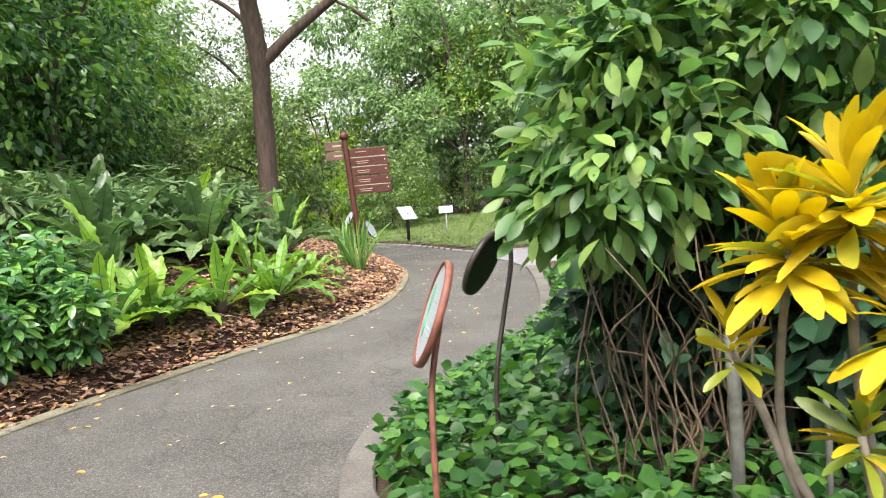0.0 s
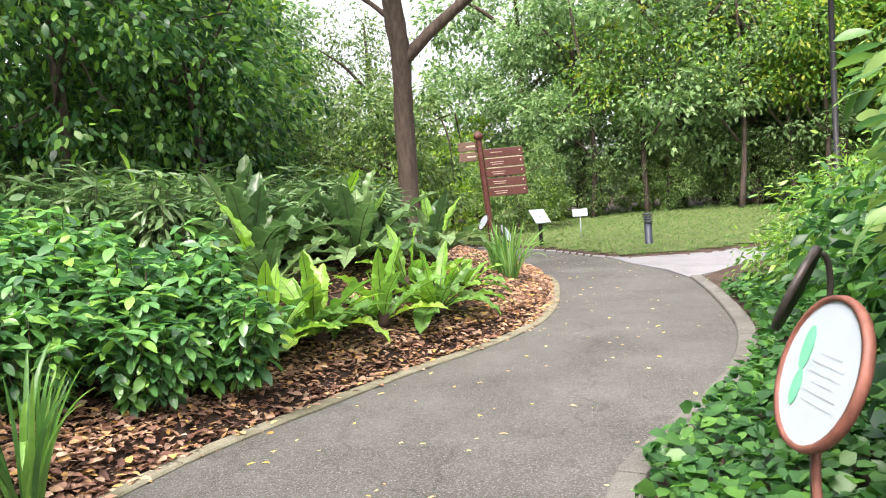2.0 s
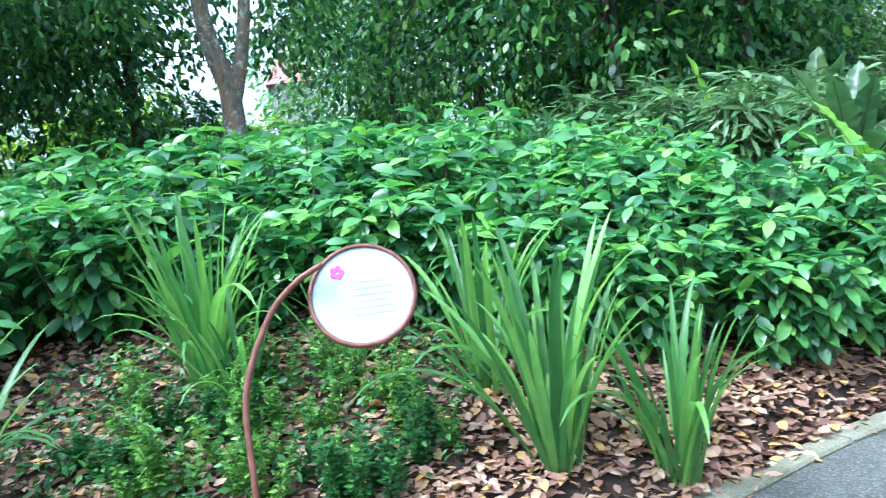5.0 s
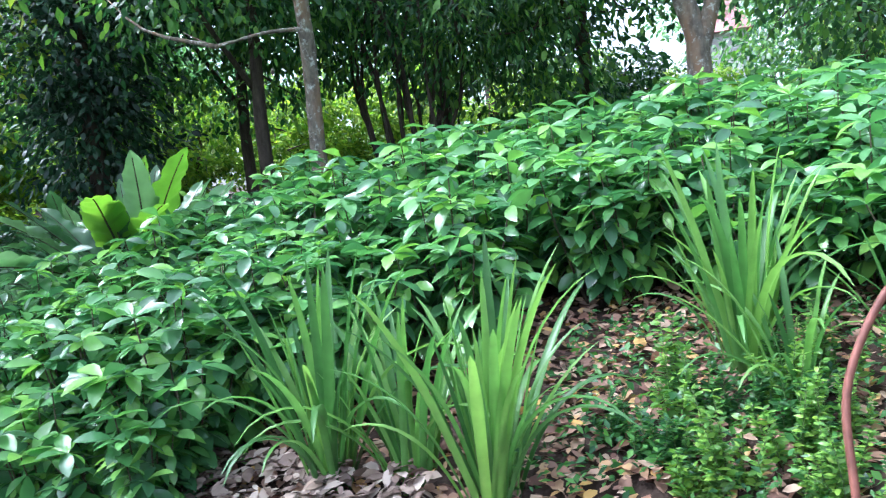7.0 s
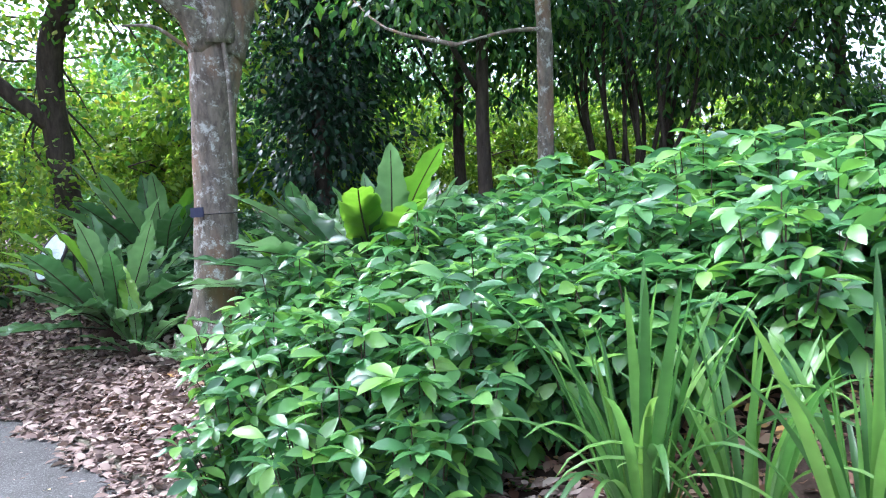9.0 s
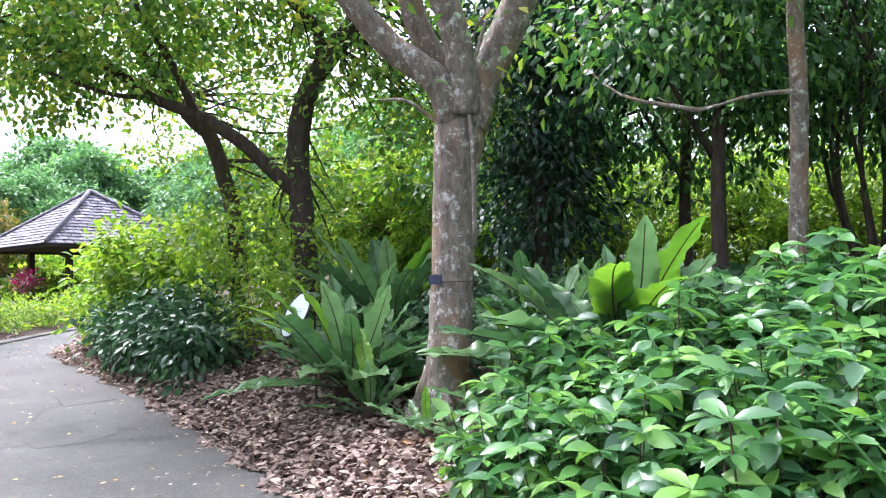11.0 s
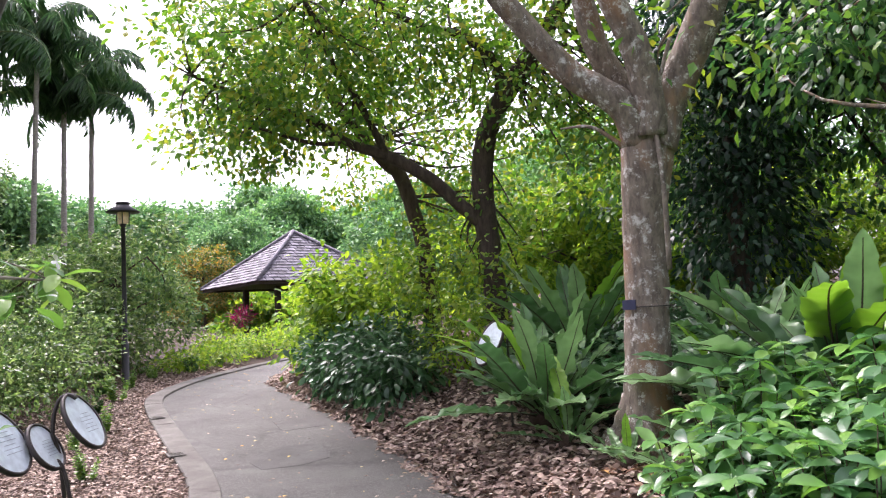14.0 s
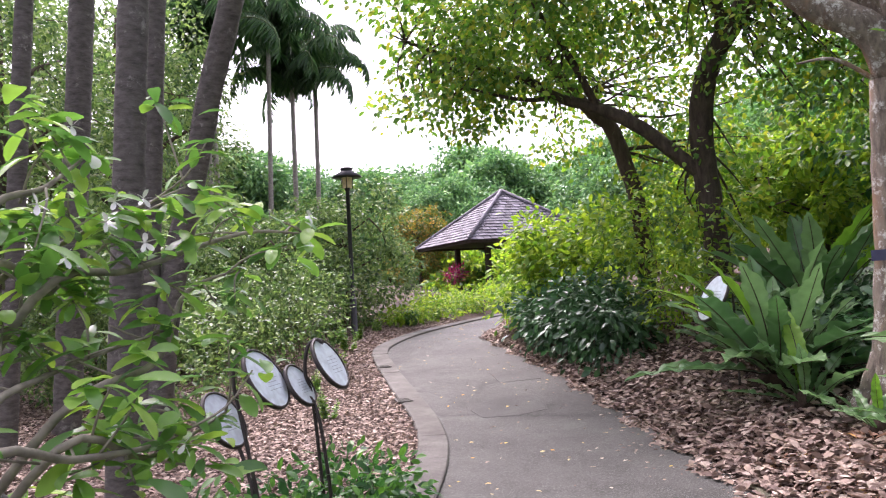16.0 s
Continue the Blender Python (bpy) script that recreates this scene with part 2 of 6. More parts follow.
M_FALLEN = leaf_mat("fallen_leaf", [(0.45, 0.22, 0.05), (0.55, 0.38, 0.07), (0.4, 0.3, 0.16), (0.5, 0.42, 0.2)], 0.6, 0.1, 0.2)
M_GRASS = leaf_mat("grass_leaf", [(0.06, 0.14, 0.03), (0.11, 0.21, 0.05), (0.2, 0.27, 0.08)], 0.6, 0.3)
M_BARK = bark_mat("grey_bark", (0.065, 0.055, 0.043), (0.235, 0.2, 0.158), (0.48, 0.48, 0.43), 0.4, 9.0, 0.535, (0.25, 0.15, 0.088))
M_BARKDARK = bark_mat("dark_bark", (0.025, 0.02, 0.016), (0.09, 0.07, 0.055), (0.17, 0.16, 0.13), 0.25, 7.0, 0.62)
M_BARKBROWN = bark_mat("brown_bark", (0.04, 0.029, 0.023), (0.1, 0.076, 0.06), (0.17, 0.14, 0.115), 0.2, 8.0, 0.65)
M_PALMBARK = bark_mat("palm_bark", (0.05, 0.046, 0.042), (0.14, 0.13, 0.118), (0.26, 0.25, 0.23), 2.5, 5.0, 0.57)
M_PALEPALM = bark_mat("pale_palm_bark", (0.16, 0.15, 0.13), (0.34, 0.32, 0.28), (0.5, 0.49, 0.45), 2.5, 5.0, 0.6)
M_TWIG = paint_mat("twig", (0.07, 0.05, 0.034), 0.85, 0, 0.5)
M_PALETWIG = paint_mat("pale_twig", (0.24, 0.22, 0.17), 0.8, 0, 0.4)
M_TANSTEM = paint_mat("tan_stem", (0.11, 0.08, 0.05), 0.85, 0, 0.5)
M_CROTONSTEM = paint_mat("grey_stem", (0.2, 0.18, 0.14), 0.8, 0, 0.4)
M_GREYPOST = paint_mat("grey_post", (0.1, 0.105, 0.09), 0.8, 0, 0.4)
M_YELLOWGREEN = leaf_mat("croton_green_leaf", [(0.4, 0.3, 0.01), (0.2, 0.24, 0.02), (0.1, 0.17, 0.02), (0.5, 0.36, 0.01)], 0.35, 0.3)
M_FLOWERLEAF = leaf_mat("flowering_shrub_leaf", [(0.069, 0.172, 0.046), (0.115, 0.265, 0.057), (0.184, 0.368, 0.069), (0.299, 0.46, 0.081)], 0.32, 0.4, 0.5)
M_STEM = paint_mat("green_stem", (0.09, 0.14, 0.04), 0.6, 0, 0.3)
M_RUST = paint_mat("rusty_brown_paint", (0.17, 0.065, 0.045), 0.55, 0.1, 0.35)
M_DARKMETAL = paint_mat("dark_bronze_metal", (0.045, 0.038, 0.034), 0.5, 0.3, 0.35)
M_BLACK = paint_mat("black_metal", (0.02, 0.02, 0.022), 0.45, 0.2, 0.3)
M_PANEL = paint_mat("white_sign_face", (0.35, 0.4, 0.43), 0.3, 0, 0.03)
M_PANELDIRTY = paint_mat("weathered_sign_face", (0.6, 0.68, 0.72), 0.6, 0, 0.15, 0.2)
M_PRINT = paint_mat("grey_print", (0.3, 0.35, 0.38), 0.5)
M_PRINTGREEN = paint_mat("green_print", (0.12, 0.42, 0.25), 0.5)
M_PRINTPINK = paint_mat("magenta_print", (0.5, 0.05, 0.4), 0.5)
M_SIGNBROWN = paint_mat("brown_sign_board", (0.085, 0.028, 0.02), 0.5, 0, 0.2)
M_CREAM = paint_mat("cream_lettering_and_sky_gap", (0.5, 0.4, 0.32), 0.5)
M_BLUEBLACK = paint_mat("blue_black_bollard", (0.025, 0.032, 0.045), 0.4, 0.2)
M_SHINGLE = paint_mat("grey_violet_shingle", (0.12, 0.115, 0.132), 0.75, 0, 0.4, 0.3, 3.0)
nt = M_SHINGLE.node_tree
sh_src = nt.nodes["Principled BSDF"].inputs["Base Color"].links[0].from_socket
sh_geo, sh_hsv, sh_map = nt.nodes.new("ShaderNodeNewGeometry"), nt.nodes.new("ShaderNodeHueSaturation"), nt.nodes.new("ShaderNodeMapRange")
sh_map.inputs["To Min"].default_value, sh_map.inputs["To Max"].default_value = 0.55, 1.5
nt.links.new(sh_geo.outputs["Random Per Island"], sh_map.inputs["Value"])
nt.links.new(sh_map.outputs["Result"], sh_hsv.inputs["Value"])
nt.links.new(sh_src, sh_hsv.inputs["Color"])
nt.links.new(sh_hsv.outputs["Color"], nt.nodes["Principled BSDF"].inputs["Base Color"])
M_TIMBERDARK = paint_mat("dark_timber", (0.045, 0.034, 0.028), 0.8, 0, 0.3)
M_TIMBER = paint_mat("brown_timber", (0.13, 0.08, 0.055), 0.7, 0, 0.3)
M_ROOFPINK = paint_mat("pink_roof_tile", (0.36, 0.17, 0.165), 0.8, 0, 0.2)
M_WALLPALE = paint_mat("pale_wall_paint", (0.4, 0.385, 0.37), 0.8, 0, 0.08)
M_GLASS = paint_mat("amber_lamp_glass", (0.75, 0.6, 0.38), 0.2)
M_TAG = paint_mat("dark_blue_tag", (0.03, 0.035, 0.07), 0.4)
M_PETAL = paint_mat("white_petal", (0.85, 0.85, 0.82), 0.5, 0, 0.05)

# ---- mesh helpers ----
rng = np.random.default_rng(7)


class Geo:
    """Collects vertices and faces for one mesh."""

    def __init__(self):
        self.v, self.f, self.n = [], [], 0

    def add(self, verts, faces):
        verts = np.asarray(verts, float).reshape(-1, 3)
        self.v.append(verts)
        for fa in faces:
            if isinstance(fa, np.ndarray):
                self.f.extend((fa + self.n).tolist())
            else:
                self.f.extend([[i + self.n for i in q] for q in fa])
        self.n += len(verts)

    def mesh(self, name, material, smooth=True):
        me = bpy.data.meshes.new(name)
        me.from_pydata(np.concatenate(self.v).tolist(), [], self.f)
        me.materials.append(material)
        if smooth:
            me.shade_smooth()
        return me


def unit(a):
    return a / np.maximum(np.linalg.norm(a, axis=-1, keepdims=True), 1e-9)


def add_leaves(g, pos, d, length, width, fine=True, bend=0.25, fold=0.25, roll=0.5):
    """Leaf blades from pos along d; fine ones have eight triangles, coarse ones two."""
    pos, d = np.asarray(pos, float), unit(np.asarray(d, float))
    n = len(pos)
    length, width = np.broadcast_to(length, n)[:, None], np.broadcast_to(width, n)[:, None]
    up = np.array([0, 0, 1.0]) + rng.normal(0, roll, (n, 3))
    side = unit(np.cross(d, up))
    nor = np.cross(side, d)
    if fine:
        def st(t, w):
            c = pos + d * length * t - nor * bend * length * t * t
            return c, c - side * width * w / 2 + nor * fold * width * w * 0.5, c + side * width * w / 2 + nor * fold * width * w * 0.5
        c1, l1, r1 = st(0.28, 0.85)
        c2, l2, r2 = st(0.66, 0.92)
        tip = st(1.0, 0)[0]
        vs = np.stack([pos, l1, c1, r1, l2, c2, r2, tip], 1)
        base = (np.arange(n) * 8)[:, None]
        tris = np.array([[0, 2, 1], [0, 3, 2], [4, 5, 7], [5, 6, 7]])
        quads = np.array([[1, 2, 5, 4], [2, 3, 6, 5]])
        g.add(vs, [(base[:, :, None] + tris[None]).reshape(-1, 3), (base[:, :, None] + quads[None]).reshape(-1, 4)])
    else:
        m = pos + d * length * 0.45 - nor * bend * length * 0.2
        le, ri = m - side * width / 2 + nor * fold * width * 0.5, m + side * width / 2 + nor * fold * width * 0.5
        tip = pos + d * length - nor * bend * length
        base = (np.arange(n) * 4)[:, None]
        tris = np.array([[0, 2, 3], [0, 3, 1]])
        g.add(np.stack([pos, le, ri, tip], 1), [(base[:, :, None] + tris[None]).reshape(-1, 3)])


def add_broad(g, pos, d, length, width, bend=0.3, fold=0.25, roll=0.4):
    """Elliptic leaves with a rounded outline, folded along the midrib."""
    pos, d = np.asarray(pos, float), unit(np.asarray(d, float))
    n = len(pos)
    length, width = np.broadcast_to(length, n)[:, None], np.broadcast_to(width, n)[:, None]
    side = unit(np.cross(d, np.array([0, 0, 1.0]) + rng.normal(0, roll, (n, 3))))
    nor = np.cross(side, d)
    rows = [pos]
    for f, w in ((0.14, 0.34), (0.36, 0.84), (0.6, 1.0), (0.82, 0.68)):
        c = pos + d * length * f - nor * bend * length * f * f
        k = nor * fold * width * w * 0.5
        rows += [c - side * width * w / 2 + k, c, c + side * width * w / 2 + k]
    rows.append(pos + d * length - nor * bend * length)
    base = (np.arange(n) * 14)[:, None, None]
    tris = np.array([[0, 2, 1], [0, 3, 2], [10, 11, 13], [11, 12, 13]])
    quads = np.array([[r + j, r + j + 1, r + j + 4, r + j + 3] for r in (1, 4, 7) for j in (0, 1)])
    g.add(np.stack(rows, 1), [(base + tris[None]).reshape(-1, 3), (base + quads[None]).reshape(-1, 4)])


def add_hex(g, pos, d, length, width, bend=0.25, roll=0.6):
    """Small six-cornered leaves for foliage at some distance."""
    pos, d = np.asarray(pos, float), unit(np.asarray(d, float))
    n = len(pos)
    length, width = np.broadcast_to(length, n)[:, None], np.broadcast_to(width, n)[:, None]
    side = unit(np.cross(d, np.array([0, 0, 1.0]) + rng.normal(0, roll, (n, 3))))
    nor = np.cross(side, d)
    a, b = pos + d * length * 0.32, pos + d * length * 0.68 - nor * bend * length * 0.4
    vs = np.stack([pos, a - side * width * 0.46, a + side * width * 0.46, b - side * width * 0.42, b + side * width * 0.42, pos + d * length - nor * bend * length], 1)
    base = (np.arange(n) * 6)[:, None, None]
    g.add(vs, [(base + np.array([[0, 2, 1], [3, 4, 5]])[None]).reshape(-1, 3), (base + np.array([[1, 2, 4, 3]])[None]).reshape(-1, 4)])


def add_straps(g, pos, d, length, width, bend=0.25, fold=0.25):
    """Rounded strap leaves, widest past the middle."""
    pos, d = np.asarray(pos, float), unit(np.asarray(d, float))
    n = len(pos)
    length, width = np.broadcast_to(length, n)[:, None], np.broadcast_to(width, n)[:, None]
    side = unit(np.cross(d, np.array([0, 0, 1.0]) + rng.normal(0, 0.3, (n, 3))))
    nor = np.cross(side, d)
    rows = []
    for f, w in ((0, 0.2), (0.2, 0.55), (0.45, 0.92), (0.7, 1.0), (0.88, 0.75), (1.0, 0.22)):
        c = pos + d * length * f - nor * bend * length * f * f
        e = side * width * w / 2
        k = nor * fold * width * w * 0.5
        rows += [c - e + k, c, c + e + k]
    base = (np.arange(n) * 18)[:, None, None]
    quads = np.array([[r * 3 + j, r * 3 + j + 1, r * 3 + j + 4, r * 3 + j + 3] for r in range(5) for j in range(2)])
    g.add(np.stack(rows, 1), [(base + quads[None]).reshape(-1, 4)])


def smooth_path(pts, k=4):
    """Catmull-Rom through the points."""
    p = np.asarray(pts, float)
    if len(p) < 3:
        return np.array([p[0] + (p[-1] - p[0]) * i / k for i in range(k + 1)])
    e = np.vstack([2 * p[0] - p[1], p, 2 * p[-1] - p[-2]])
    out = []
    for i in range(1, len(e) - 2):
        a, b, c, dd = e[i - 1], e[i], e[i + 1], e[i + 2]
        for j in range(k):
            t = j / k
            out.append(0.5 * (2 * b + (c - a) * t + (2 * a - 5 * b + 4 * c - dd) * t * t + (3 * b - a - 3 * c + dd) * t ** 3))
    return np.array(out + [p[-1]])


def add_tube(g, pts, radii, sides=8, k=4, lump=0.0):
    """A tapered tube along a smooth path, with closed ends."""
    p = smooth_path(pts, k)
    r = np.interp(np.linspace(0, 1, len(p)), np.linspace(0, 1, len(radii)), radii)
    t = unit(np.gradient(p, axis=0))
    ref = np.array([1.0, 0, 0]) if abs(t[0][0]) < 0.8 else np.array([0, 1.0, 0])
    vs = []
    a = np.linspace(0, 2 * np.pi, sides, endpoint=False)
    for i in range(len(p)):
        u = unit(np.cross(t[i], ref))
        w = np.cross(t[i], u)
        ref = np.cross(u, t[i])
        rr = r[i] * (1 + lump * rng.normal(0, 1, sides)) if lump else np.full(sides, r[i])
        vs.append(p[i] + np.outer(np.cos(a) * rr, u) + np.outer(np.sin(a) * rr, w))
    n = len(p)
    faces = [(i * sides + j, i * sides + (j + 1) % sides, (i + 1) * sides + (j + 1) % sides, (i + 1) * sides + j)
             for i in range(n - 1) for j in range(sides)]
    g.add(np.concatenate(vs), [faces, [tuple(range(sides - 1, -1, -1))], [tuple((n - 1) * sides + j for j in range(sides))]])


def add_box(g, size, m=None):
    m = m or Matrix()
    x, y, z = (s / 2 for s in size)
    c = [(-x, -y, -z), (x, -y, -z), (x, y, -z), (-x, y, -z), (-x, -y, z), (x, -y, z), (x, y, z), (-x, y, z)]
    g.add([m @ Vector(v) for v in c], [[(3, 2, 1, 0), (4, 5, 6, 7), (0, 1, 5, 4), (1, 2, 6, 5), (2, 3, 7, 6), (3, 0, 4, 7)]])


def add_lathe(g, profile, sides=16, m=None):
    """A body turned about z from (radius, height) pairs."""
    m = m or Matrix()
    a = np.linspace(0, 2 * np.pi, sides, endpoint=False)
    vs = [m @ Vector((r * math.cos(t), r * math.sin(t), z)) for r, z in profile for t in a]
    n = len(profile)
    faces = [(i * sides + j, i * sides + (j + 1) % sides, (i + 1) * sides + (j + 1) % sides, (i + 1) * sides + j)
             for i in range(n - 1) for j in range(sides)]
    g.add(vs, [faces, [tuple(range(sides - 1, -1, -1))], [tuple((n - 1) * sides + j for j in range(sides))]])


def part(name, geo, material, parent=None, label="", smooth=True):
    ob = new(name, geo if isinstance(geo, bpy.types.Mesh) else geo.mesh(name, material, smooth))
    ob.parent = parent
    return tagged(ob, label)


def thing(name, label, category, at=(0, 0, 0), group="", kind=""):
    ob = new(name)
    ob.empty_display_size = 0.1
    ob.matrix_basis = at if isinstance(at, Matrix) else pose(*at)
    return tagged(ob, label, category, group, kind)


def bevel(ob, width=0.01, seg=2):
    md = ob.modifiers.new("bevel", "BEVEL")
    md.width, md.segments, md.limit_method = width, seg, "ANGLE"
    return ob


# ---- plan ----
BED = smooth_path([(-9, 24.5), (-5, 21.8), (-3.04, 19.8), (-2.18, 17.6), (-1.65, 16.36), (-1.0, 14.24), (-0.69, 13.0), (-0.66, 11.0),
                   (-0.82, 9.4), (-1.21, 8.26), (-1.96, 6.94), (-2.56, 5.73), (-2.94, 4.81), (-3.3, 3.6),
                   (-4.4, 1.8), (-5.2, 0.8), (-6.1, -0.1), (-7.0, -0.95), (-8.15, -1.89), (-9.35, -3.0), (-10.5, -4.2), (-12.1, -6.1),
                   (-13.9, -8.5), (-14.7, -9.6), (-15.6, -10.2), (-17.5, -10.5), (-26, -10.5)], 4)
KERB_A = smooth_path([(1.3, 12.4), (1.23, 10.7), (1.06, 8.8), (0.88, 7.8), (0.58, 6.8), (0.16, 5.85), (-0.25, 5.06), (-0.53, 4.4),
                      (-0.6, 3.6), (-0.45, 2.95), (0.05, 2.3), (0.9, 1.75), (2.2, 1.45), (5, 1.3), (12, 1.2)], 4)
KERB_C = smooth_path([(12, -2.4), (5, -2.2), (0, -2.0), (-3.5, -2.2), (-5.5, -2.85), (-6.98, -3.82), (-8.15, -4.78), (-9.08, -5.76), (-10.06, -7.09),
                      (-11.5, -9.05), (-12.5, -10.3), (-13.25, -10.95), (-14.56, -11.6), (-16.1, -11.97), (-18.5, -12.2), (-26, -12.3)], 4)
LAWN = smooth_path([(12, 22.5), (6, 18.6), (2.98, 16.5), (1.6, 15.85), (0.48, 16.2), (-0.9, 19.0), (-3.3, 22.0), (-5, 24.5), (-9, 27.5)], 4)
BRANCH = smooth_path([(1.3, 12.4), (1.9, 13.1), (3, 14.3), (6, 16.3), (12, 20)], 4)
PATH_POLY = np.vstack([BED, KERB_C[::-1], KERB_A[::-1], BRANCH[1:], LAWN])
BED_POLY = np.vstack([BED, [(-90, -10.5), (-90, 24.5)]])
LAWN_POLY = np.vstack([LAWN, [(-9, 60), (60, 60), (60, 22.5)]])


def inside(poly, x, y):
    x, y = np.asarray(x, float), np.asarray(y, float)
    res = np.zeros(x.shape, bool)
    a, b = poly, np.roll(poly, -1, 0)
    for (x0, y0), (x1, y1) in zip(a, b):
        if y0 != y1:
            res ^= ((y0 > y) != (y1 > y)) & (x < (x1 - x0) * (y - y0) / (y1 - y0) + x0)
    return res


def away(line, x, y):
    """Distance to a polyline."""
    x, y = np.asarray(x, float), np.asarray(y, float)
    best = np.full(x.shape, 1e9)
    for (x0, y0), (x1, y1) in zip(line[:-1], line[1:]):
        dx, dy = x1 - x0, y1 - y0
        t = np.clip(((x - x0) * dx + (y - y0) * dy) / (dx * dx + dy * dy), 0, 1)
        best = np.minimum(best, np.hypot(x - x0 - t * dx, y - y0 - t * dy))
    return best


def level(x, y):
    """The height of the walked surface."""
    s = -(x + 3) * 0.77 - y * 0.64
    return 0.05 + 0.012 * np.maximum(0, np.minimum(y, 40) - 6) + 0.06 * np.clip(s - 8, 0, 10) + 0.06 * np.clip(s - 18, 0, 16) + 0.012 * np.clip(s - 34, 0, 60)


def height(x, y):
    """The height of the ground everywhere."""
    x, y = np.asarray(x, float), np.asarray(y, float)
    z = level(x, y)
    bed, walk_in, lawn = inside(BED_POLY, x, y), inside(PATH_POLY, x, y), inside(LAWN_POLY, x, y)
    db = away(BED, x, y)
    rise = -0.02 + (0.05 + 1.15 * (1 - np.exp(-db / 2.4))) * np.clip((db - 0.14) / 0.14, 0, 1)
    z = np.where(bed, z + rise, np.where(walk_in, z - 0.1, np.where(lawn, z + 0.05 + 0.05 * np.minimum(away(LAWN, x, y), 8), z - 0.01 + 0.05 * np.clip(np.minimum(away(KERB_A, x, y), away(KERB_C, x, y)) - 0.32, 0, 1))))
    return z


def ht(x, y):
    return float(height(np.array([x]), np.array([y]))[0])

# ---- ground, path, kerbs ----


def axis(lo, hi, near_lo, near_hi, step, grow=1.35):
    mid = list(np.arange(near_lo, near_hi + step / 2, step))
    s, v = step, near_hi
    while v < hi:
        s *= grow
        v += s
        mid.append(v)
    s, v = step, near_lo
    while v > lo:
        s *= grow
        v -= s
        mid.insert(0, v)
    return np.array(mid)


def build_ground():
    gx, gy = np.meshgrid(axis(-900, 900, -16, 5, 0.14), axis(-900, 900, -13, 20, 0.16), indexing="ij")
    z = height(gx, gy)
    near = (np.abs(gx) < 40) & (np.abs(gy) < 40)
    bumps = np.array([noise.noise(Vector((a * 1.7, b * 1.7, 0))) for a, b in zip(gx.ravel(), gy.ravel())]).reshape(gx.shape)
    z = z + np.where(near & ~inside(PATH_POLY, gx, gy), bumps * np.where(inside(BED_POLY, gx, gy), 0.035, 0.012), 0)
    nx, ny = gx.shape
    idx = np.arange(nx * ny).reshape(nx, ny)
    faces = np.stack([idx[:-1, :-1], idx[1:, :-1], idx[1:, 1:], idx[:-1, 1:]], -1).reshape(-1, 4)
    g = Geo()
    g.add(np.stack([gx, gy, z], -1), [faces])
    tagged(part("ground", g, M_SOIL), "dark brown garden soil under beds and trees", "ground", kind="structure")


build_ground()


def sheet(name, poly, step, lift, material, skirt=0.12):
    """A slab over a plan outline that follows the walked surface."""
    x0, y0, x1, y1 = poly[:, 0].min(), poly[:, 1].min(), poly[:, 0].max(), poly[:, 1].max()
    gx, gy = np.meshgrid(np.arange(x0, x1, step), np.arange(y0, y1, step))
    ok = inside(poly, gx, gy) & (away(np.vstack([poly, poly[:1]]), gx, gy) > step * 0.4)
    pts = [Vector(p) for p in poly] + [Vector((a, b)) for a, b in zip(gx[ok], gy[ok])]
    n = len(poly)
    v2, _, faces, *_ = geometry.delaunay_2d_cdt(pts, [(i, (i + 1) % n) for i in range(n)], [], 1, 1e-4)
    xy = np.array([(v.x, v.y) for v in v2])
    g = Geo()
    z = level(xy[:, 0], xy[:, 1]) + lift
    g.add(np.column_stack([xy, z]), [[tuple(f) for f in faces]])
    zz = level(poly[:, 0], poly[:, 1]) + lift
    g.add(np.vstack([np.column_stack([poly, zz]), np.column_stack([poly, zz - skirt])]),
          [[(i, n + i, n + (i + 1) % n, (i + 1) % n) for i in range(n)]])
    return part(name, g, material, smooth=False)


tagged(sheet("path", np.vstack([BED, KERB_C[::-1], KERB_A[::-1], LAWN[16:]]), 0.6, 0.0, M_ASPHALT),
       "winding grey asphalt garden path with worn speckled surface", "path", kind="structure")
tagged(sheet("side_path", np.vstack([KERB_A[:1], BRANCH[1:], LAWN[:17], [(0.75, 14.8)], [(1.15, 13.6)]]), 0.8, 0.012, M_PALECONC),
       "pale concrete side path branching off the asphalt", "path", kind="structure")


def kerb(name, line, width, side, lift, length, material, label):
    """A row of cast kerb stones along a line; side +1 lays them to the left of its run."""
    root = tagged(new(name), label, "kerb", kind="structure")
    seg = np.hypot(*np.diff(line, axis=0).T)
    s = np.concatenate([[0], np.cumsum(seg)])
    count = int(s[-1] / length)
    for i in range(count):
        q = np.linspace(i * s[-1] / count + 0.004, (i + 1) * s[-1] / count - 0.004, 4)
        p = np.column_stack([np.interp(q, s, line[:, 0]), np.interp(q, s, line[:, 1])])
        t = unit(np.gradient(p, axis=0))
        nrm = np.column_stack([-t[:, 1], t[:, 0]]) * side
        o, b = p + nrm * width, 0.012
        z = level(p[:, 0], p[:, 1])
        top = z + lift + rng.normal(0, 0.002)
        rows = [np.column_stack([p, z - 0.1]), np.column_stack([p, top - b]), np.column_stack([p + nrm * b, top]),
                np.column_stack([o - nrm * b, top]), np.column_stack([o, top - b]), np.column_stack([o, z - 0.1])]
        v = np.stack(rows, 0).reshape(-1, 3)
        f = [(r * 4 + j, r * 4 + j + 1, (r + 1) * 4 + j + 1, (r + 1) * 4 + j) for r in range(5) for j in range(3)]
        f += [tuple(r * 4 for r in range(6)), tuple(r * 4 + 3 for r in range(5, -1, -1))]
        g = Geo()
        g.add(v, [f])
        part("kerb_stone", g, material, root, smooth=False)
    return root


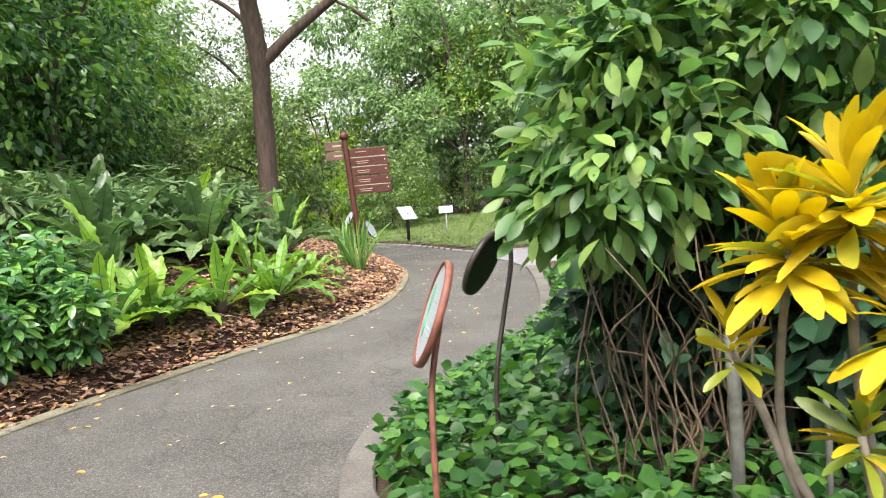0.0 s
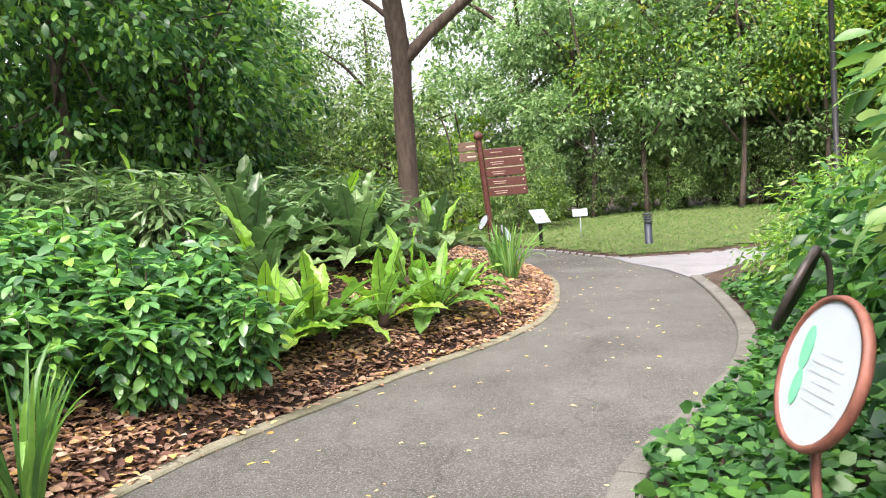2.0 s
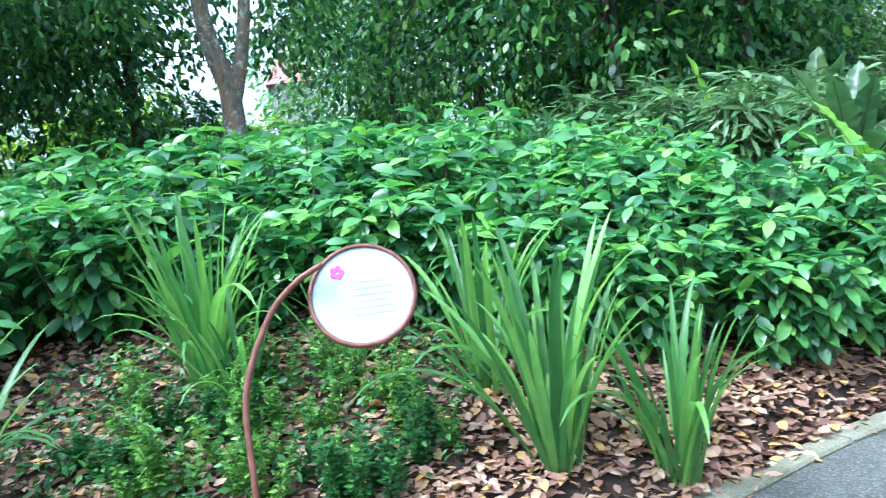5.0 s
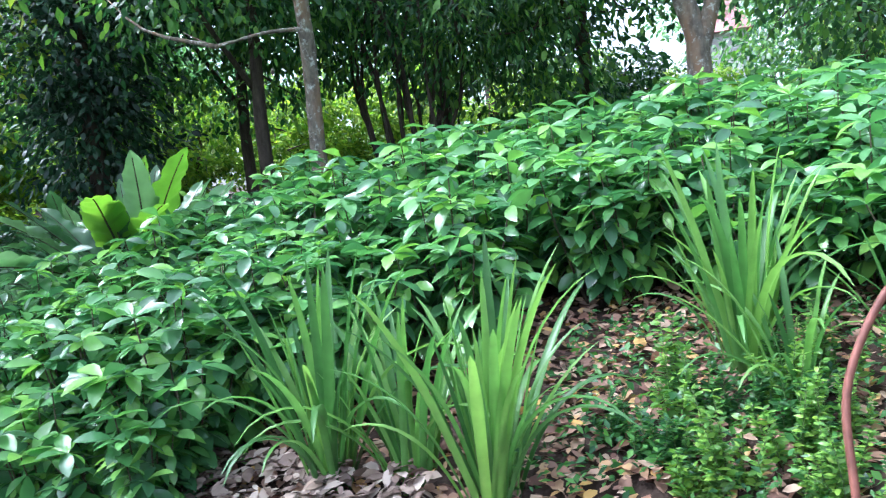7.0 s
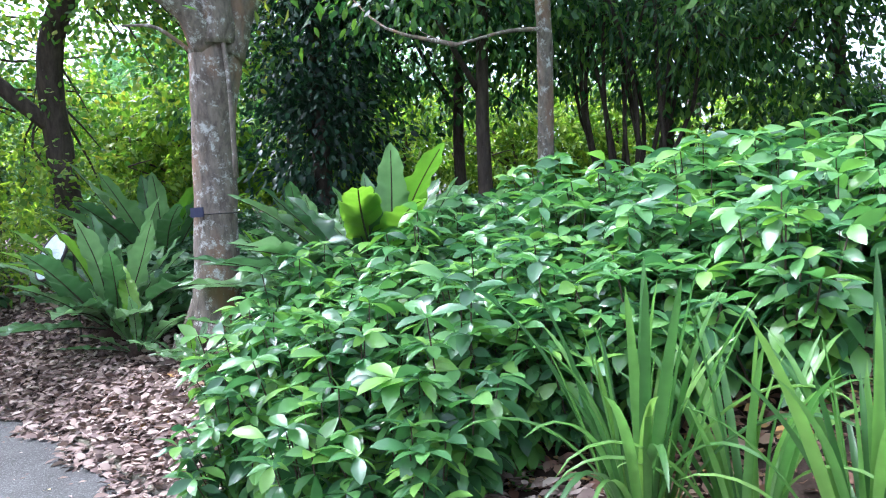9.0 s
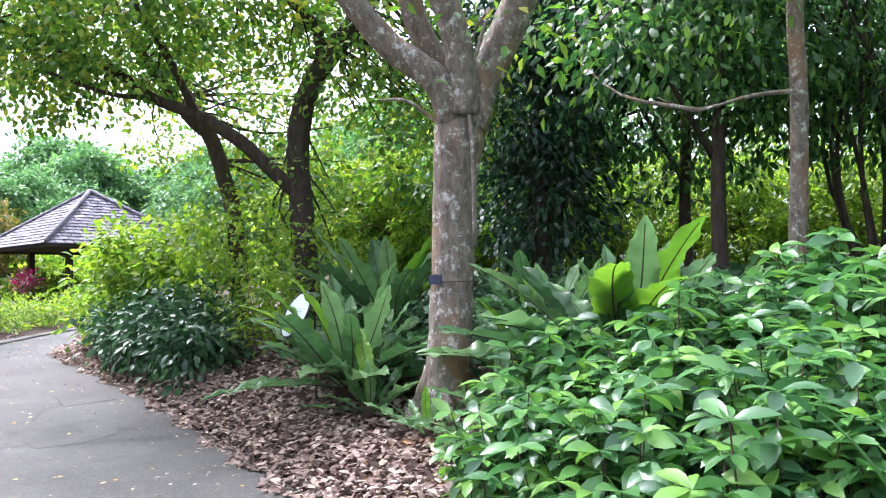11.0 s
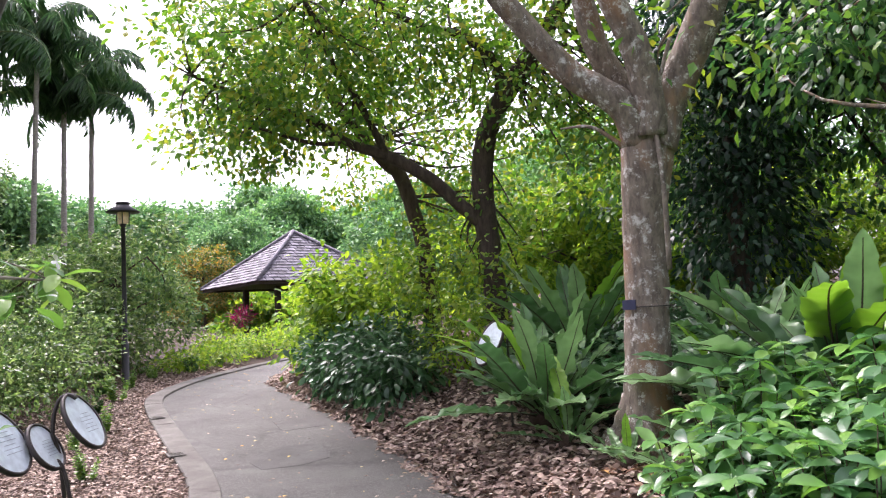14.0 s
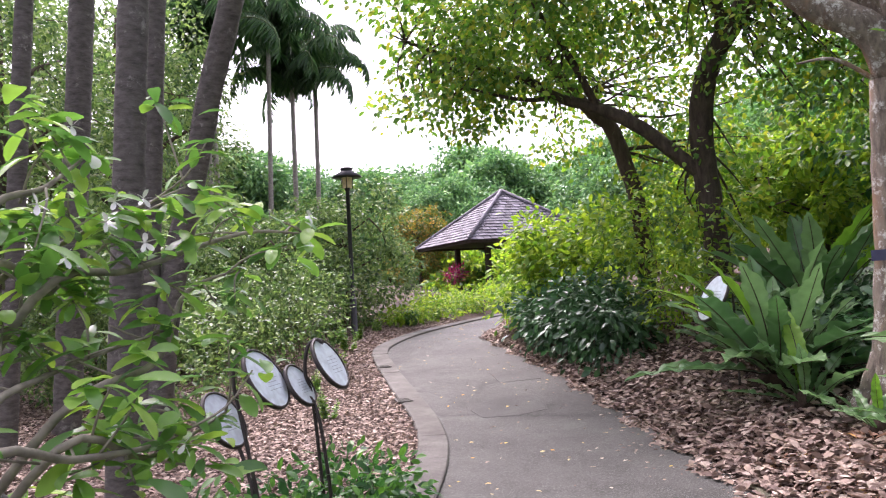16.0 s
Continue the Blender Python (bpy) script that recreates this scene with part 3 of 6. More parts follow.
kerb("bed_edging", BED[:74], 0.13, -1, 0.025, 0.9, M_MOSSY, "low mossy concrete edging of the planting bed")
kerb("kerb_near_signs", KERB_A, 0.17, 1, 0.04, 0.9, M_CONCRETE, "low grey concrete kerb round the ground cover bed")
kerb("drain_kerb", KERB_C[:-3], 0.30, 1, 0.035, 1.0, M_CONCRETE, "wide pale concrete drain kerb beside the path")
kerb("lawn_kerb", LAWN[8:], 0.12, -1, 0.03, 1.0, M_PALECONC, "pale concrete edge of the lawn")


def build_lawn():
    gx, gy = np.meshgrid(np.arange(-12, 26, 0.3), np.arange(14, 32, 0.3), indexing="ij")
    ok = inside(LAWN_POLY, gx, gy)
    z = height(gx, gy) + 0.02
    idx = -np.ones(gx.shape, int)
    idx[ok] = np.arange(ok.sum())
    q = np.stack([idx[:-1, :-1], idx[1:, :-1], idx[1:, 1:], idx[:-1, 1:]], -1).reshape(-1, 4)
    g = Geo()
    g.add(np.column_stack([gx[ok], gy[ok], z[ok]]), [q[(q >= 0).all(1)]])
    tagged(part("lawn", g, M_TURF), "rough green turf rising beyond the path", "lawn", kind="structure")


build_lawn()


def drain_grate(x, y, turn):
    root = thing("drain_grate", "small slotted iron drain grate in the kerb", "drain grate", (x, y, float(level(x, y)) + 0.041, 0, 0, turn), "drain grates")
    g = Geo()
    for sy in (-0.09, 0.09):
        add_box(g, (0.32, 0.02, 0.012), pose(0, sy, 0))
    for sx in (-0.15, 0.15):
        add_box(g, (0.02, 0.16, 0.0115), pose(sx, 0, 0))
    part("grate_frame", g, M_CONCRETE, root, smooth=False)
    for i in range(7):
        b = Geo()
        add_box(b, (0.018, 0.16, 0.01), pose(-0.12 + i * 0.04, 0, 0))
        part("bar", b, M_CONCRETE, root, smooth=False)
    p = Geo()
    add_box(p, (0.28, 0.16, 0.004), pose(0, 0, -0.0035))
    part("slot_backing", p, M_BLACK, root, smooth=False)


drain_grate(-9.62, -6.92, 55)
drain_grate(-11.3, -9.1, 55)


# ---- plants: makers ----
def whorl_shrub_mesh(name, seed_n, twigs, tall, spread, leaf, material, wide=0.42, whorl=6):
    """Twigs that end in whorls of leaves: returns the stem and leaf meshes."""
    stems, lv = Geo(), Geo()
    pos, dirs, size = [], [], []
    for i in range(twigs):
        a, r = rng.uniform(0, 2 * np.pi), spread * math.sqrt(rng.uniform(0, 1))
        h = tall * (1 - 0.35 * (r / spread) ** 2) * rng.uniform(0.72, 1.08)
        tip = np.array([r * math.cos(a), r * math.sin(a), h])
        foot = np.array([tip[0] * 0.25, tip[1] * 0.25, 0])
        mid = foot * 0.5 + tip * 0.5 + np.array([0, 0, -0.05 * tall])
        add_tube(stems, [foot, mid, tip], [0.007, 0.003], 4, 2)
        for lev in np.linspace(1.0, 0.3, 6):
            c = foot + (tip - foot) * lev
            m = whorl if lev == 1.0 else 4
            t0 = rng.uniform(0, 6.3)
            for j in range(m):
                t = t0 + j * 2 * np.pi / m + rng.normal(0, 0.25)
                pos.append(c)
                dirs.append((math.cos(t), math.sin(t), rng.uniform(-0.8, 0.25) if lev < 1 else rng.uniform(-0.35, 0.7)))
                size.append(leaf * rng.uniform(0.6, 1.15))
    size = np.array(size)
    add_broad(lv, pos, dirs, size, size * wide, 0.32, 0.3, 0.35)
    return stems.mesh("stem", M_TWIG), lv.mesh("foliage", material)


def scatter(poly, gap, jitter=0.45):
    poly = np.asarray(poly, float)
    gx, gy = np.meshgrid(np.arange(poly[:, 0].min(), poly[:, 0].max(), gap), np.arange(poly[:, 1].min(), poly[:, 1].max(), gap))
    gx, gy = gx + rng.uniform(-jitter, jitter, gx.shape) * gap, gy + rng.uniform(-jitter, jitter, gy.shape) * gap
    ok = inside(poly, gx, gy)
    return np.column_stack([gx[ok], gy[ok]])


def shrubs(name, label, group, points, meshes, size=(0.85, 1.15), category="shrub", sink=0.02, back=0.0):
    for x, y in points:
        k = rng.uniform(*size) * (1 + back * min(4.0, float(away(BED, x, y))))
        stems, lv = meshes[rng.integers(len(meshes))]
        ob = thing(name, label, category, pose(x, y, ht(x, y) - sink, 0, 0, rng.uniform(0, 360)) @ Matrix.Scale(k, 4), group)
        part("stem", stems, None, ob)
        part("foliage", lv, None, ob)


def blade_mesh(length, width, droop, lean, material, n=9):
    """A strap leaf that rises from its base and arches over."""
    t = np.linspace(0, 1, n)
    ang = lean + droop * t ** 2
    step = length / (n - 1)
    x = np.concatenate([[0], np.cumsum(np.sin(ang[:-1]) * step)])
    z = np.concatenate([[0], np.cumsum(np.cos(ang[:-1]) * step)])
    w = width * np.interp(t, [0, 0.2, 0.6, 0.9, 1], [0.7, 0.9, 1, 0.55, 0.05]) / 2
    fold = w * 0.5
    v = np.concatenate([np.column_stack([x - np.cos(ang) * fold, -w, z + np.sin(ang) * fold]), np.column_stack([x, 0 * w, z]),
                        np.column_stack([x - np.cos(ang) * fold, w, z + np.sin(ang) * fold])])
    g = Geo()
    g.add(v, [[(r * n + i, r * n + i + 1, (r + 1) * n + i + 1, (r + 1) * n + i) for r in range(2) for i in range(n - 1)]])
    return g.mesh("blade", material)


def frond_mesh(length, width, droop, lean, material, n=64, wave=0.16):
    """An undivided bird's-nest frond: a thin midrib and a broad pleated blade with a wavy edge."""
    t = np.linspace(0, 1, n)
    ang = lean + droop * t ** 1.7 + 0.05 * np.sin(t * 7 + lean * 9)
    step = length / (n - 1)
    x = np.concatenate([[0], np.cumsum(np.sin(ang[:-1]) * step)])
    z = np.concatenate([[0], np.cumsum(np.cos(ang[:-1]) * step)])
    w = width * np.interp(t, [0, 0.1, 0.25, 0.42, 0.58, 0.74, 0.88, 0.96, 1], [0.15, 0.25, 0.6, 0.93, 1, 0.87, 0.58, 0.26, 0.03]) / 2
    ph = rng.uniform(0, 6, 6)
    sway = 0.03 * length * np.sin(t * 3.0 + ph[0]) * t
    g = Geo()
    cols = []
    for q in (-1.0, -0.72, -0.38, 0, 0.38, 0.72, 1.0):
        k, sd = abs(q), 1 if q > 0 else 0
        pleat = 0.06 * np.sin(t * 74 - 4.0 * k + ph[1]) * min(1.0, k * 2)
        edge = wave * k * k * (np.sin(t * 19 + ph[2 + sd]) + 0.6 * np.sin(t * 43 + ph[4 + sd]))
        lift = w * (0.34 * k + pleat + edge)
        ragged = 1 + (0.07 * np.sin(t * 29 + ph[3 - sd]) + 0.05 * np.sin(t * 71 + ph[5 - sd])) * (k > 0.9)
        cols.append(np.column_stack([x - np.cos(ang) * lift, sway + q * w * ragged, z + np.sin(ang) * lift]))
    g.add(np.concatenate(cols), [[(r * n + i, r * n + i + 1, (r + 1) * n + i + 1, (r + 1) * n + i) for r in range(6) for i in range(n - 1)]])
    blade = g.mesh("frond", material)
    rib = Geo()
    add_tube(rib, np.column_stack([x, sway, z])[::4], [0.008, 0.005, 0.0025], 5, 2)
    return blade, rib.mesh("midrib", M_BARKDARK)


def nest_fern(name, label, x, y, frond_set, count, size, group="bird's nest ferns", young=None, sink=0.03, lift=0.0, gap=6):
    """frond_set runs from the erect inner fronds to the sprawling outer ones."""
    ob = thing(name, label, "fern", pose(x, y, ht(x, y) - sink + lift, 0, 0, rng.uniform(0, 360)), group)
    heart = Geo()
    add_lathe(heart, [(0.06 * size, 0), (0.12 * size, 0.08 * size), (0.09 * size, 0.2 * size), (0.03, 0.24 * size)], 10)
    part("root_crown", heart, M_SOIL, ob)
    for i in range(count):
        rank = min(len(frond_set) - 1, int((i + rng.uniform(-1, 1)) / count * len(frond_set)))
        b, r = young[rng.integers(len(young))] if young and i % gap == 0 else frond_set[max(0, rank)]
        f = part("frond", b, None, ob)
        k = size * rng.uniform(0.72, 1.1) * (0.85 + 0.2 * i / count)
        a = i * 137.5 + rng.uniform(-14, 14)
        f.matrix_basis = pose(0.05 * size * math.cos(radians(a)), 0.05 * size * math.sin(radians(a)), 0.1 * size, rng.uniform(-7, 7), rng.uniform(-7, 9), a) @ Matrix.Scale(k, 4)
        part("midrib", r, None, f)


def iris(x, y, blades, count, size):
    ob = thing("iris_clump", "clump of arching sword-shaped green leaves in the bed", "plant", pose(x, y, ht(x, y) - 0.02, 0, 0, rng.uniform(0, 360)), "sword-leaved clumps")
    for i in range(count):
        f = part("blade", blades[rng.integers(len(blades))], None, ob)
        a, r = rng.uniform(0, 360), 0.09 * math.sqrt(rng.uniform(0, 1))
        k = size * rng.uniform(0.65, 1.1)
        f.matrix_basis = pose(r * math.cos(radians(a)), r * math.sin(radians(a)), 0, rng.uniform(-6, 6), rng.uniform(-8, 8), a + rng.uniform(-30, 30)) @ Matrix.Scale(k, 4)


def cloud(g, centres, radii, clumps, per, leaf, wide=0.45, hang=0.3, fine=False, shell=0.55, clump_r=0.32):
    """Leaves in clumps through ellipsoids: uneven outline, with gaps."""
    for c, r, k in zip(centres, radii, clumps):
        u = unit(rng.normal(0, 1, (k, 3))) * (rng.uniform(shell ** 3, 1, (k, 1)) ** (1 / 3))
        cc = np.asarray(c) + u * np.asarray(r)
        n = k * per
        ci = np.repeat(np.arange(k), per)
        off = rng.normal(0, clump_r, (n, 3)) * np.array([1, 1, 0.7])
        p = cc[ci] + off
        d = unit(off) * 0.8 + u[ci] * 0.5 + rng.normal(0, 0.5, (n, 3)) - np.array([0, 0, hang])
        s = leaf * rng.uniform(0.6, 1.25, n)
        if fine == "broad":
            add_broad(g, p, d, s, s * wide, 0.25, 0.25, 0.5)
        elif fine == "hex":
            add_hex(g, p, d, s, s * wide, 0.25, 0.6)
        else:
            add_leaves(g, p, d, s, s * wide, fine, 0.2, 0.25, 0.6)


def tree(name, label, limbs, bark, crown, leaf_material, group="trees", at=(0, 0, 0), leaf=0.1, wide=0.45, per=40, hang=0.3, clump_r=0.32, category="tree", fine=False, sides=10, twigs=5, shell=0.5):
    """limbs: (points, radii) with the trunk first; crown: (centre, radii, clumps)."""
    ob = thing(name, label, category, at, group)
    for i, (pts, radii) in enumerate(limbs):
        g = Geo()
        add_tube(g, pts, radii, sides if i == 0 else 7, 5, 0.03 if i == 0 else 0.02)
        part("trunk" if i == 0 else "limb", g, bark, ob)
    if crown:
        nodes = np.concatenate([smooth_path(p, 3)[len(p):] for p, _ in limbs])
        for c, r, k in crown:
            for i in range(twigs):
                end = np.asarray(c) + unit(rng.normal(0, 1, 3)) * np.asarray(r) * rng.uniform(0.5, 0.95)
                start = nodes[np.argmin(np.linalg.norm(nodes - end - [0, 0, 0.6], axis=1))]
                ln = np.linalg.norm(end - start)
                mid = (start + end) / 2 + rng.normal(0, 0.1 * ln, 3)
                g = Geo()
                add_tube(g, [start, mid, end], [0.012 + 0.008 * ln, 0.01 + 0.004 * ln, 0.005], 5, 3)
                part("branch", g, bark, ob)
        g = Geo()
        cloud(g, [c[0] for c in crown], [c[1] for c in crown], [c[2] for c in crown], per, leaf, wide, hang, fine, shell, clump_r)
        part("crown", g, leaf_material, ob)
    return ob

# ---- the planting bed inside the bend ----
HEDGE_POLY = [(-3.02, 6.35), (-2.92, 5.8), (-3.1, 5.1), (-3.38, 4.55), (-4.3, 4.1), (-5.5, 3.7), (-6.1, 2.6), (-5.9, 1.4), (-5.2, 1.0), (-5.9, 0.05), (-7.25, -0.85), (-7.9, -0.6),
              (-8.2, 0.4), (-8.9, 1.4), (-9.6, 3.2), (-9.2, 5.2), (-7.6, 6.6), (-5.4, 7.0), (-4.0, 6.6)]
hedge_kinds = [whorl_shrub_mesh("hedge", i, 25, 0.78, 0.37, 0.138, M_HEDGE, 0.46) for i in range(6)]
shrubs("hedge_shrub", "low glossy green broad-leaved shrub massed in the bed", "hedge shrubs", scatter(HEDGE_POLY, 0.4), hedge_kinds, (0.8, 1.1), back=0.045)

iris_blades = [blade_mesh(1.0, 0.041, d, l, M_IRIS, 12) for d, l in ((0.2, 0.06), (0.5, 0.14), (1.0, 0.22), (1.9, 0.3), (0.4, 0.28), (0.7, 0.42), (2.3, 0.4), (0.15, 0.18))]
for ix, iy, ic, isz in ((-3.36, 4.04, 34, 0.85), (-3.68, 3.66, 48, 1.0), (-5.08, 1.78, 48, 0.95), (-5.22, 3.0, 44, 0.95), (-5.58, 1.25, 46, 0.95), (-5.38, 1.55, 28, 0.85),
                        (-4.8, 3.53, 20, 0.65), (-4.2, 3.85, 26, 0.85), (-4.9, 3.0, 14, 0.7), (-1.32, 10.9, 40, 0.85), (-1.5, 11.2, 20, 0.7)):
    iris(ix, iy, iris_blades, ic, isz)

frond_green = [frond_mesh(1.0, 0.27, d, l, M_FROND, wave=0.2) for d, l in ((0.5, 0.35), (0.8, 0.55), (0.9, 0.75), (0.8, 0.95), (1.2, 0.9), (0.7, 1.15), (1.6, 1.0), (1.1, 1.3))]
frond_olive = [frond_mesh(1.0, 0.235, d, l, M_FERNOLIVE, wave=0.26) for d, l in ((0.3, 0.25), (0.5, 0.45), (0.6, 0.65), (0.8, 0.8), (1.0, 0.95), (0.6, 1.15), (1.3, 1.0), (0.9, 1.25))]
frond_dark = [frond_mesh(1.0, 0.18, d, l, M_FRONDDARK, wave=0.27) for d, l in ((0.25, 0.3), (0.25, 0.55), (0.3, 0.72), (0.3, 0.88), (0.35, 1.0), (0.4, 1.1), (0.3, 1.22), (0.6, 1.2), (0.35, 1.32))]
frond_young = [frond_mesh(1.0, 0.17, d, l, M_FRONDYOUNG) for d, l in ((0.25, 0.15), (0.5, 0.4), (0.9, 0.6))]
for fx, fy, fc, fs in ((-3.0, 6.45, 20, 0.8), (-2.76, 6.88, 20, 0.84), (-2.35, 7.6, 14, 0.78), (-1.92, 8.25, 18, 0.8), (-2.3, 8.8, 12, 0.75), (-1.75, 9.4, 12, 0.62)):
    nest_fern("birds_nest_fern", "light green fern with broad undivided fronds over leaf litter", fx, fy, frond_green, fc, fs, young=frond_young)
for fx, fy, fc, fs in ((-3.9, 8.4, 24, 1.25), (-3.05, 9.5, 26, 1.25), (-2.3, 10.6, 22, 1.05), (-3.5, 7.7, 16, 0.95), (-4.4, 9.3, 24, 1.3), (-5.0, 8.4, 22, 1.2), (-3.6, 10.6, 22, 1.25), (-4.9, 10.6, 20, 1.35), (-6.0, 9.2, 20, 1.3)):
    nest_fern("birds_nest_fern", "large olive green fern with wavy undivided fronds", fx, fy, frond_olive, fc, fs, young=frond_young, gap=15)
for fx, fy, fc, fs in ((-10.2, -2.45, 42, 1.5), (-9.5, -2.0, 14, 0.8), (-8.9, 0.2, 46, 1.55), (-9.4, -0.6, 16, 0.95), (-8.75, -1.3, 10, 0.6), (-8.4, -0.85, 10, 0.6),
                       (-12.3, -2.7, 28, 1.7), (-10.6, -0.5, 20, 1.2), (-10.4, 1.0, 20, 1.2), (-11.7, -0.9, 18, 1.3), (-8.55, -0.6, 10, 0.7)):
    nest_fern("birds_nest_fern", "dark green fern with long undivided fronds in the bed", fx, fy, frond_dark, fc, fs, young=frond_young, gap=13)
ginger_kinds = [whorl_shrub_mesh("ginger", i, 16, 1.1, 0.3, 0.26, M_FERNOLIVE, 0.2, 5) for i in range(3)]
shrubs("lance_leaved_plant", "tall clump of upright stems with narrow lance-shaped leaves", "lance-leaved plants",
       scatter([(-3.2, 9.6), (-2.6, 11.8), (-4.5, 12.5), (-7.5, 9.5), (-6.2, 7.4), (-4.6, 7.6)], 0.62), ginger_kinds, (0.8, 1.1))



def sprig_mesh(stalks, tall, spread, leaf, material):
    """Upright fine-leaved sprigs: the stem and leaf meshes."""
    st, lv = Geo(), Geo()
    for i in range(stalks):
        a, r = rng.uniform(0, 6.3), spread * math.sqrt(rng.uniform(0, 1))
        foot = np.array([0.4 * r * math.cos(a), 0.4 * r * math.sin(a), 0])
        tip = np.array([r * math.cos(a), r * math.sin(a), tall * rng.uniform(0.6, 1.1)])
        add_tube(st, [foot, (foot + tip) / 2 + rng.normal(0, 0.01, 3), tip], [0.003, 0.0015], 4, 2)
        f = np.repeat(np.linspace(0.2, 1.0, 16), 4)[:, None]
        t = rng.uniform(0, 6.3, len(f))
        sz = leaf * rng.uniform(0.6, 1.2, len(f)) * (1.2 - 0.5 * f[:, 0])
        add_hex(lv, foot * (1 - f) + tip * f, np.column_stack([np.cos(t), np.sin(t), rng.uniform(0.1, 0.9, len(f))]), sz, sz * 0.42)
    return st.mesh("stem", M_STEM), lv.mesh("foliage", material)


sprig_kinds = [sprig_mesh(9, h, 0.13, 0.045, m) for h, m in ((0.3, M_COVER), (0.36, M_FROND), (0.26, M_FROND), (0.22, M_COVER))]
shrubs("sprig_plant", "small upright plant with fine yellow-green leaves below the label", "fine-leaved sprigs",
       scatter([(-3.95, 3.35), (-4.15, 2.75), (-4.75, 2.1), (-5.2, 2.35), (-5.3, 2.9), (-4.8, 3.35), (-4.2, 3.7)], 0.2), sprig_kinds, (0.7, 1.25))

shrubs("sprig_plant", "small green tuft growing out of the leaf mulch", "mulch tufts",
       [(-13.4, -12.2), (-12.6, -12.0), (-14.6, -12.9), (-11.2, -10.4), (-10.2, -9.0), (-9.3, -8.3), (-12.2, -11.1), (-13.0, -13.2), (-8.4, -6.9), (-15.6, -12.8), (-16.6, -12.9)], sprig_kinds, (0.9, 1.7))

# ---- round label signs ----
def disc_sign(label, stem, centre, facing, radius, stem_mat, face_mat, kind=0):
    """A bent tube stem that carries a framed disc. facing: the way that the face looks."""
    ob = thing("plant_label_sign", label, "sign", (0, 0, 0), "round plant labels")
    g = Geo()
    add_tube(g, stem, [0.013, 0.012], 8, 6)
    part("stem", g, stem_mat, ob)
    m = Matrix.Translation(centre) @ Vector(facing).to_track_quat("Z", "Y").to_matrix().to_4x4()
    rim = Geo()
    add_lathe(rim, [(radius - 0.006, -0.014), (radius + 0.008, -0.014), (radius + 0.012, 0), (radius + 0.008, 0.014), (radius - 0.006, 0.014), (radius - 0.006, -0.013)], 36, m)
    part("rim", rim, stem_mat, ob)
    back = Geo()
    add_lathe(back, [(radius - 0.004, -0.012), (radius - 0.004, -0.004)], 36, m)
    part("backing", back, M_DARKMETAL, ob, smooth=False)
    face = Geo()
    add_lathe(face, [(radius - 0.005, -0.003), (radius - 0.005, 0.006)], 36, m)
    fo = part("face", face, face_mat, ob, smooth=False)
    for i in range(6):
        pr = Geo()
        add_box(pr, (radius * (0.8 if i % 3 else 0.55), radius * 0.018, 0.001), m @ pose(radius * 0.2, radius * (0.25 - 0.13 * i), 0.007))
        part("text_line", pr, M_PRINT, fo, smooth=False)
    if kind == 1:
        for px, py, pr_, st in ((-0.45, 0.25, 0.2, 1.6), (-0.42, -0.3, 0.17, 1.5)):
            q = Geo()
            add_lathe(q, [(radius * pr_, 0.0075), (radius * pr_, 0.0095)], 14, m @ pose(px * radius, py * radius, 0) @ Matrix.Diagonal((0.7, st, 1, 1)))
            part("leaf_picture", q, M_PRINTGREEN, fo, smooth=False)
    if kind == 2:
        for j in range(5):
            q = Geo()
            add_lathe(q, [(radius * 0.06, 0.0075), (radius * 0.06, 0.0095)], 10, m @ pose(-0.45 * radius, 0.5 * radius, 0, 0, 0, 72 * j) @ pose(radius * 0.09, 0, 0.0001 * j))
            part("petal_picture", q, M_PRINTPINK, fo, smooth=False)


disc_sign("round white plant label in a rusty brown frame", [(-0.1, 2.72, 0.05), (-0.1, 2.75, 0.47), (-0.09, 2.82, 0.7), (-0.05, 2.87, 0.9), (0.0, 2.92, 1.12)],
          (-0.07, 2.82, 0.96), (-0.93, -0.1, 0.36), 0.2, M_RUST, M_PANEL, 1)
disc_sign("round plant label on a dark hooked stem, face turned away", [(0.2, 3.76, 0.05), (0.21, 3.78, 0.45), (0.27, 3.84, 0.76), (0.33, 3.88, 1.04), (0.31, 3.88, 1.17), (0.24, 3.86, 1.13)],
          (0.18, 3.8, 1.05), (-0.8, 0.38, 0.45), 0.17, M_DARKMETAL, M_PANEL)
disc_sign("round white plant label on a long arched brown stem", [(-4.25, 2.62, 0.2), (-4.27, 2.64, 0.45), (-4.34, 2.7, 0.75), (-4.33, 2.83, 1.0), (-4.27, 2.93, 1.12), (-4.2, 3.02, 1.18)],
          (-4.12, 3.13, 1.04), (0.68, -0.58, 0.45), 0.2, M_RUST, M_PANEL, 2)
disc_sign("round white plant label standing among dark fern fronds", [(-10.4, -2.9, ht(-10.4, -2.9) - 0.02), (-10.4, -2.9, 1.2), (-10.4, -2.92, 1.5), (-10.3, -3.0, 1.56)],
          (-10.25, -3.04, 1.33), (0.66, -0.56, 0.45), 0.25, M_DARKMETAL, M_PANELDIRTY)
LABEL_WAY = (-0.42, 0.74, 0.5)
disc_sign("weathered round plant label hanging from a dark crook", [(-5.6, -3.95, 0.0), (-5.58, -4.0, 0.37), (-5.57, -4.11, 0.77), (-5.55, -4.17, 1.06), (-5.58, -4.17, 1.22), (-5.66, -4.14, 1.26)],
          (-5.72, -4.06, 1.07), LABEL_WAY, 0.21, M_DARKMETAL, M_PANELDIRTY)
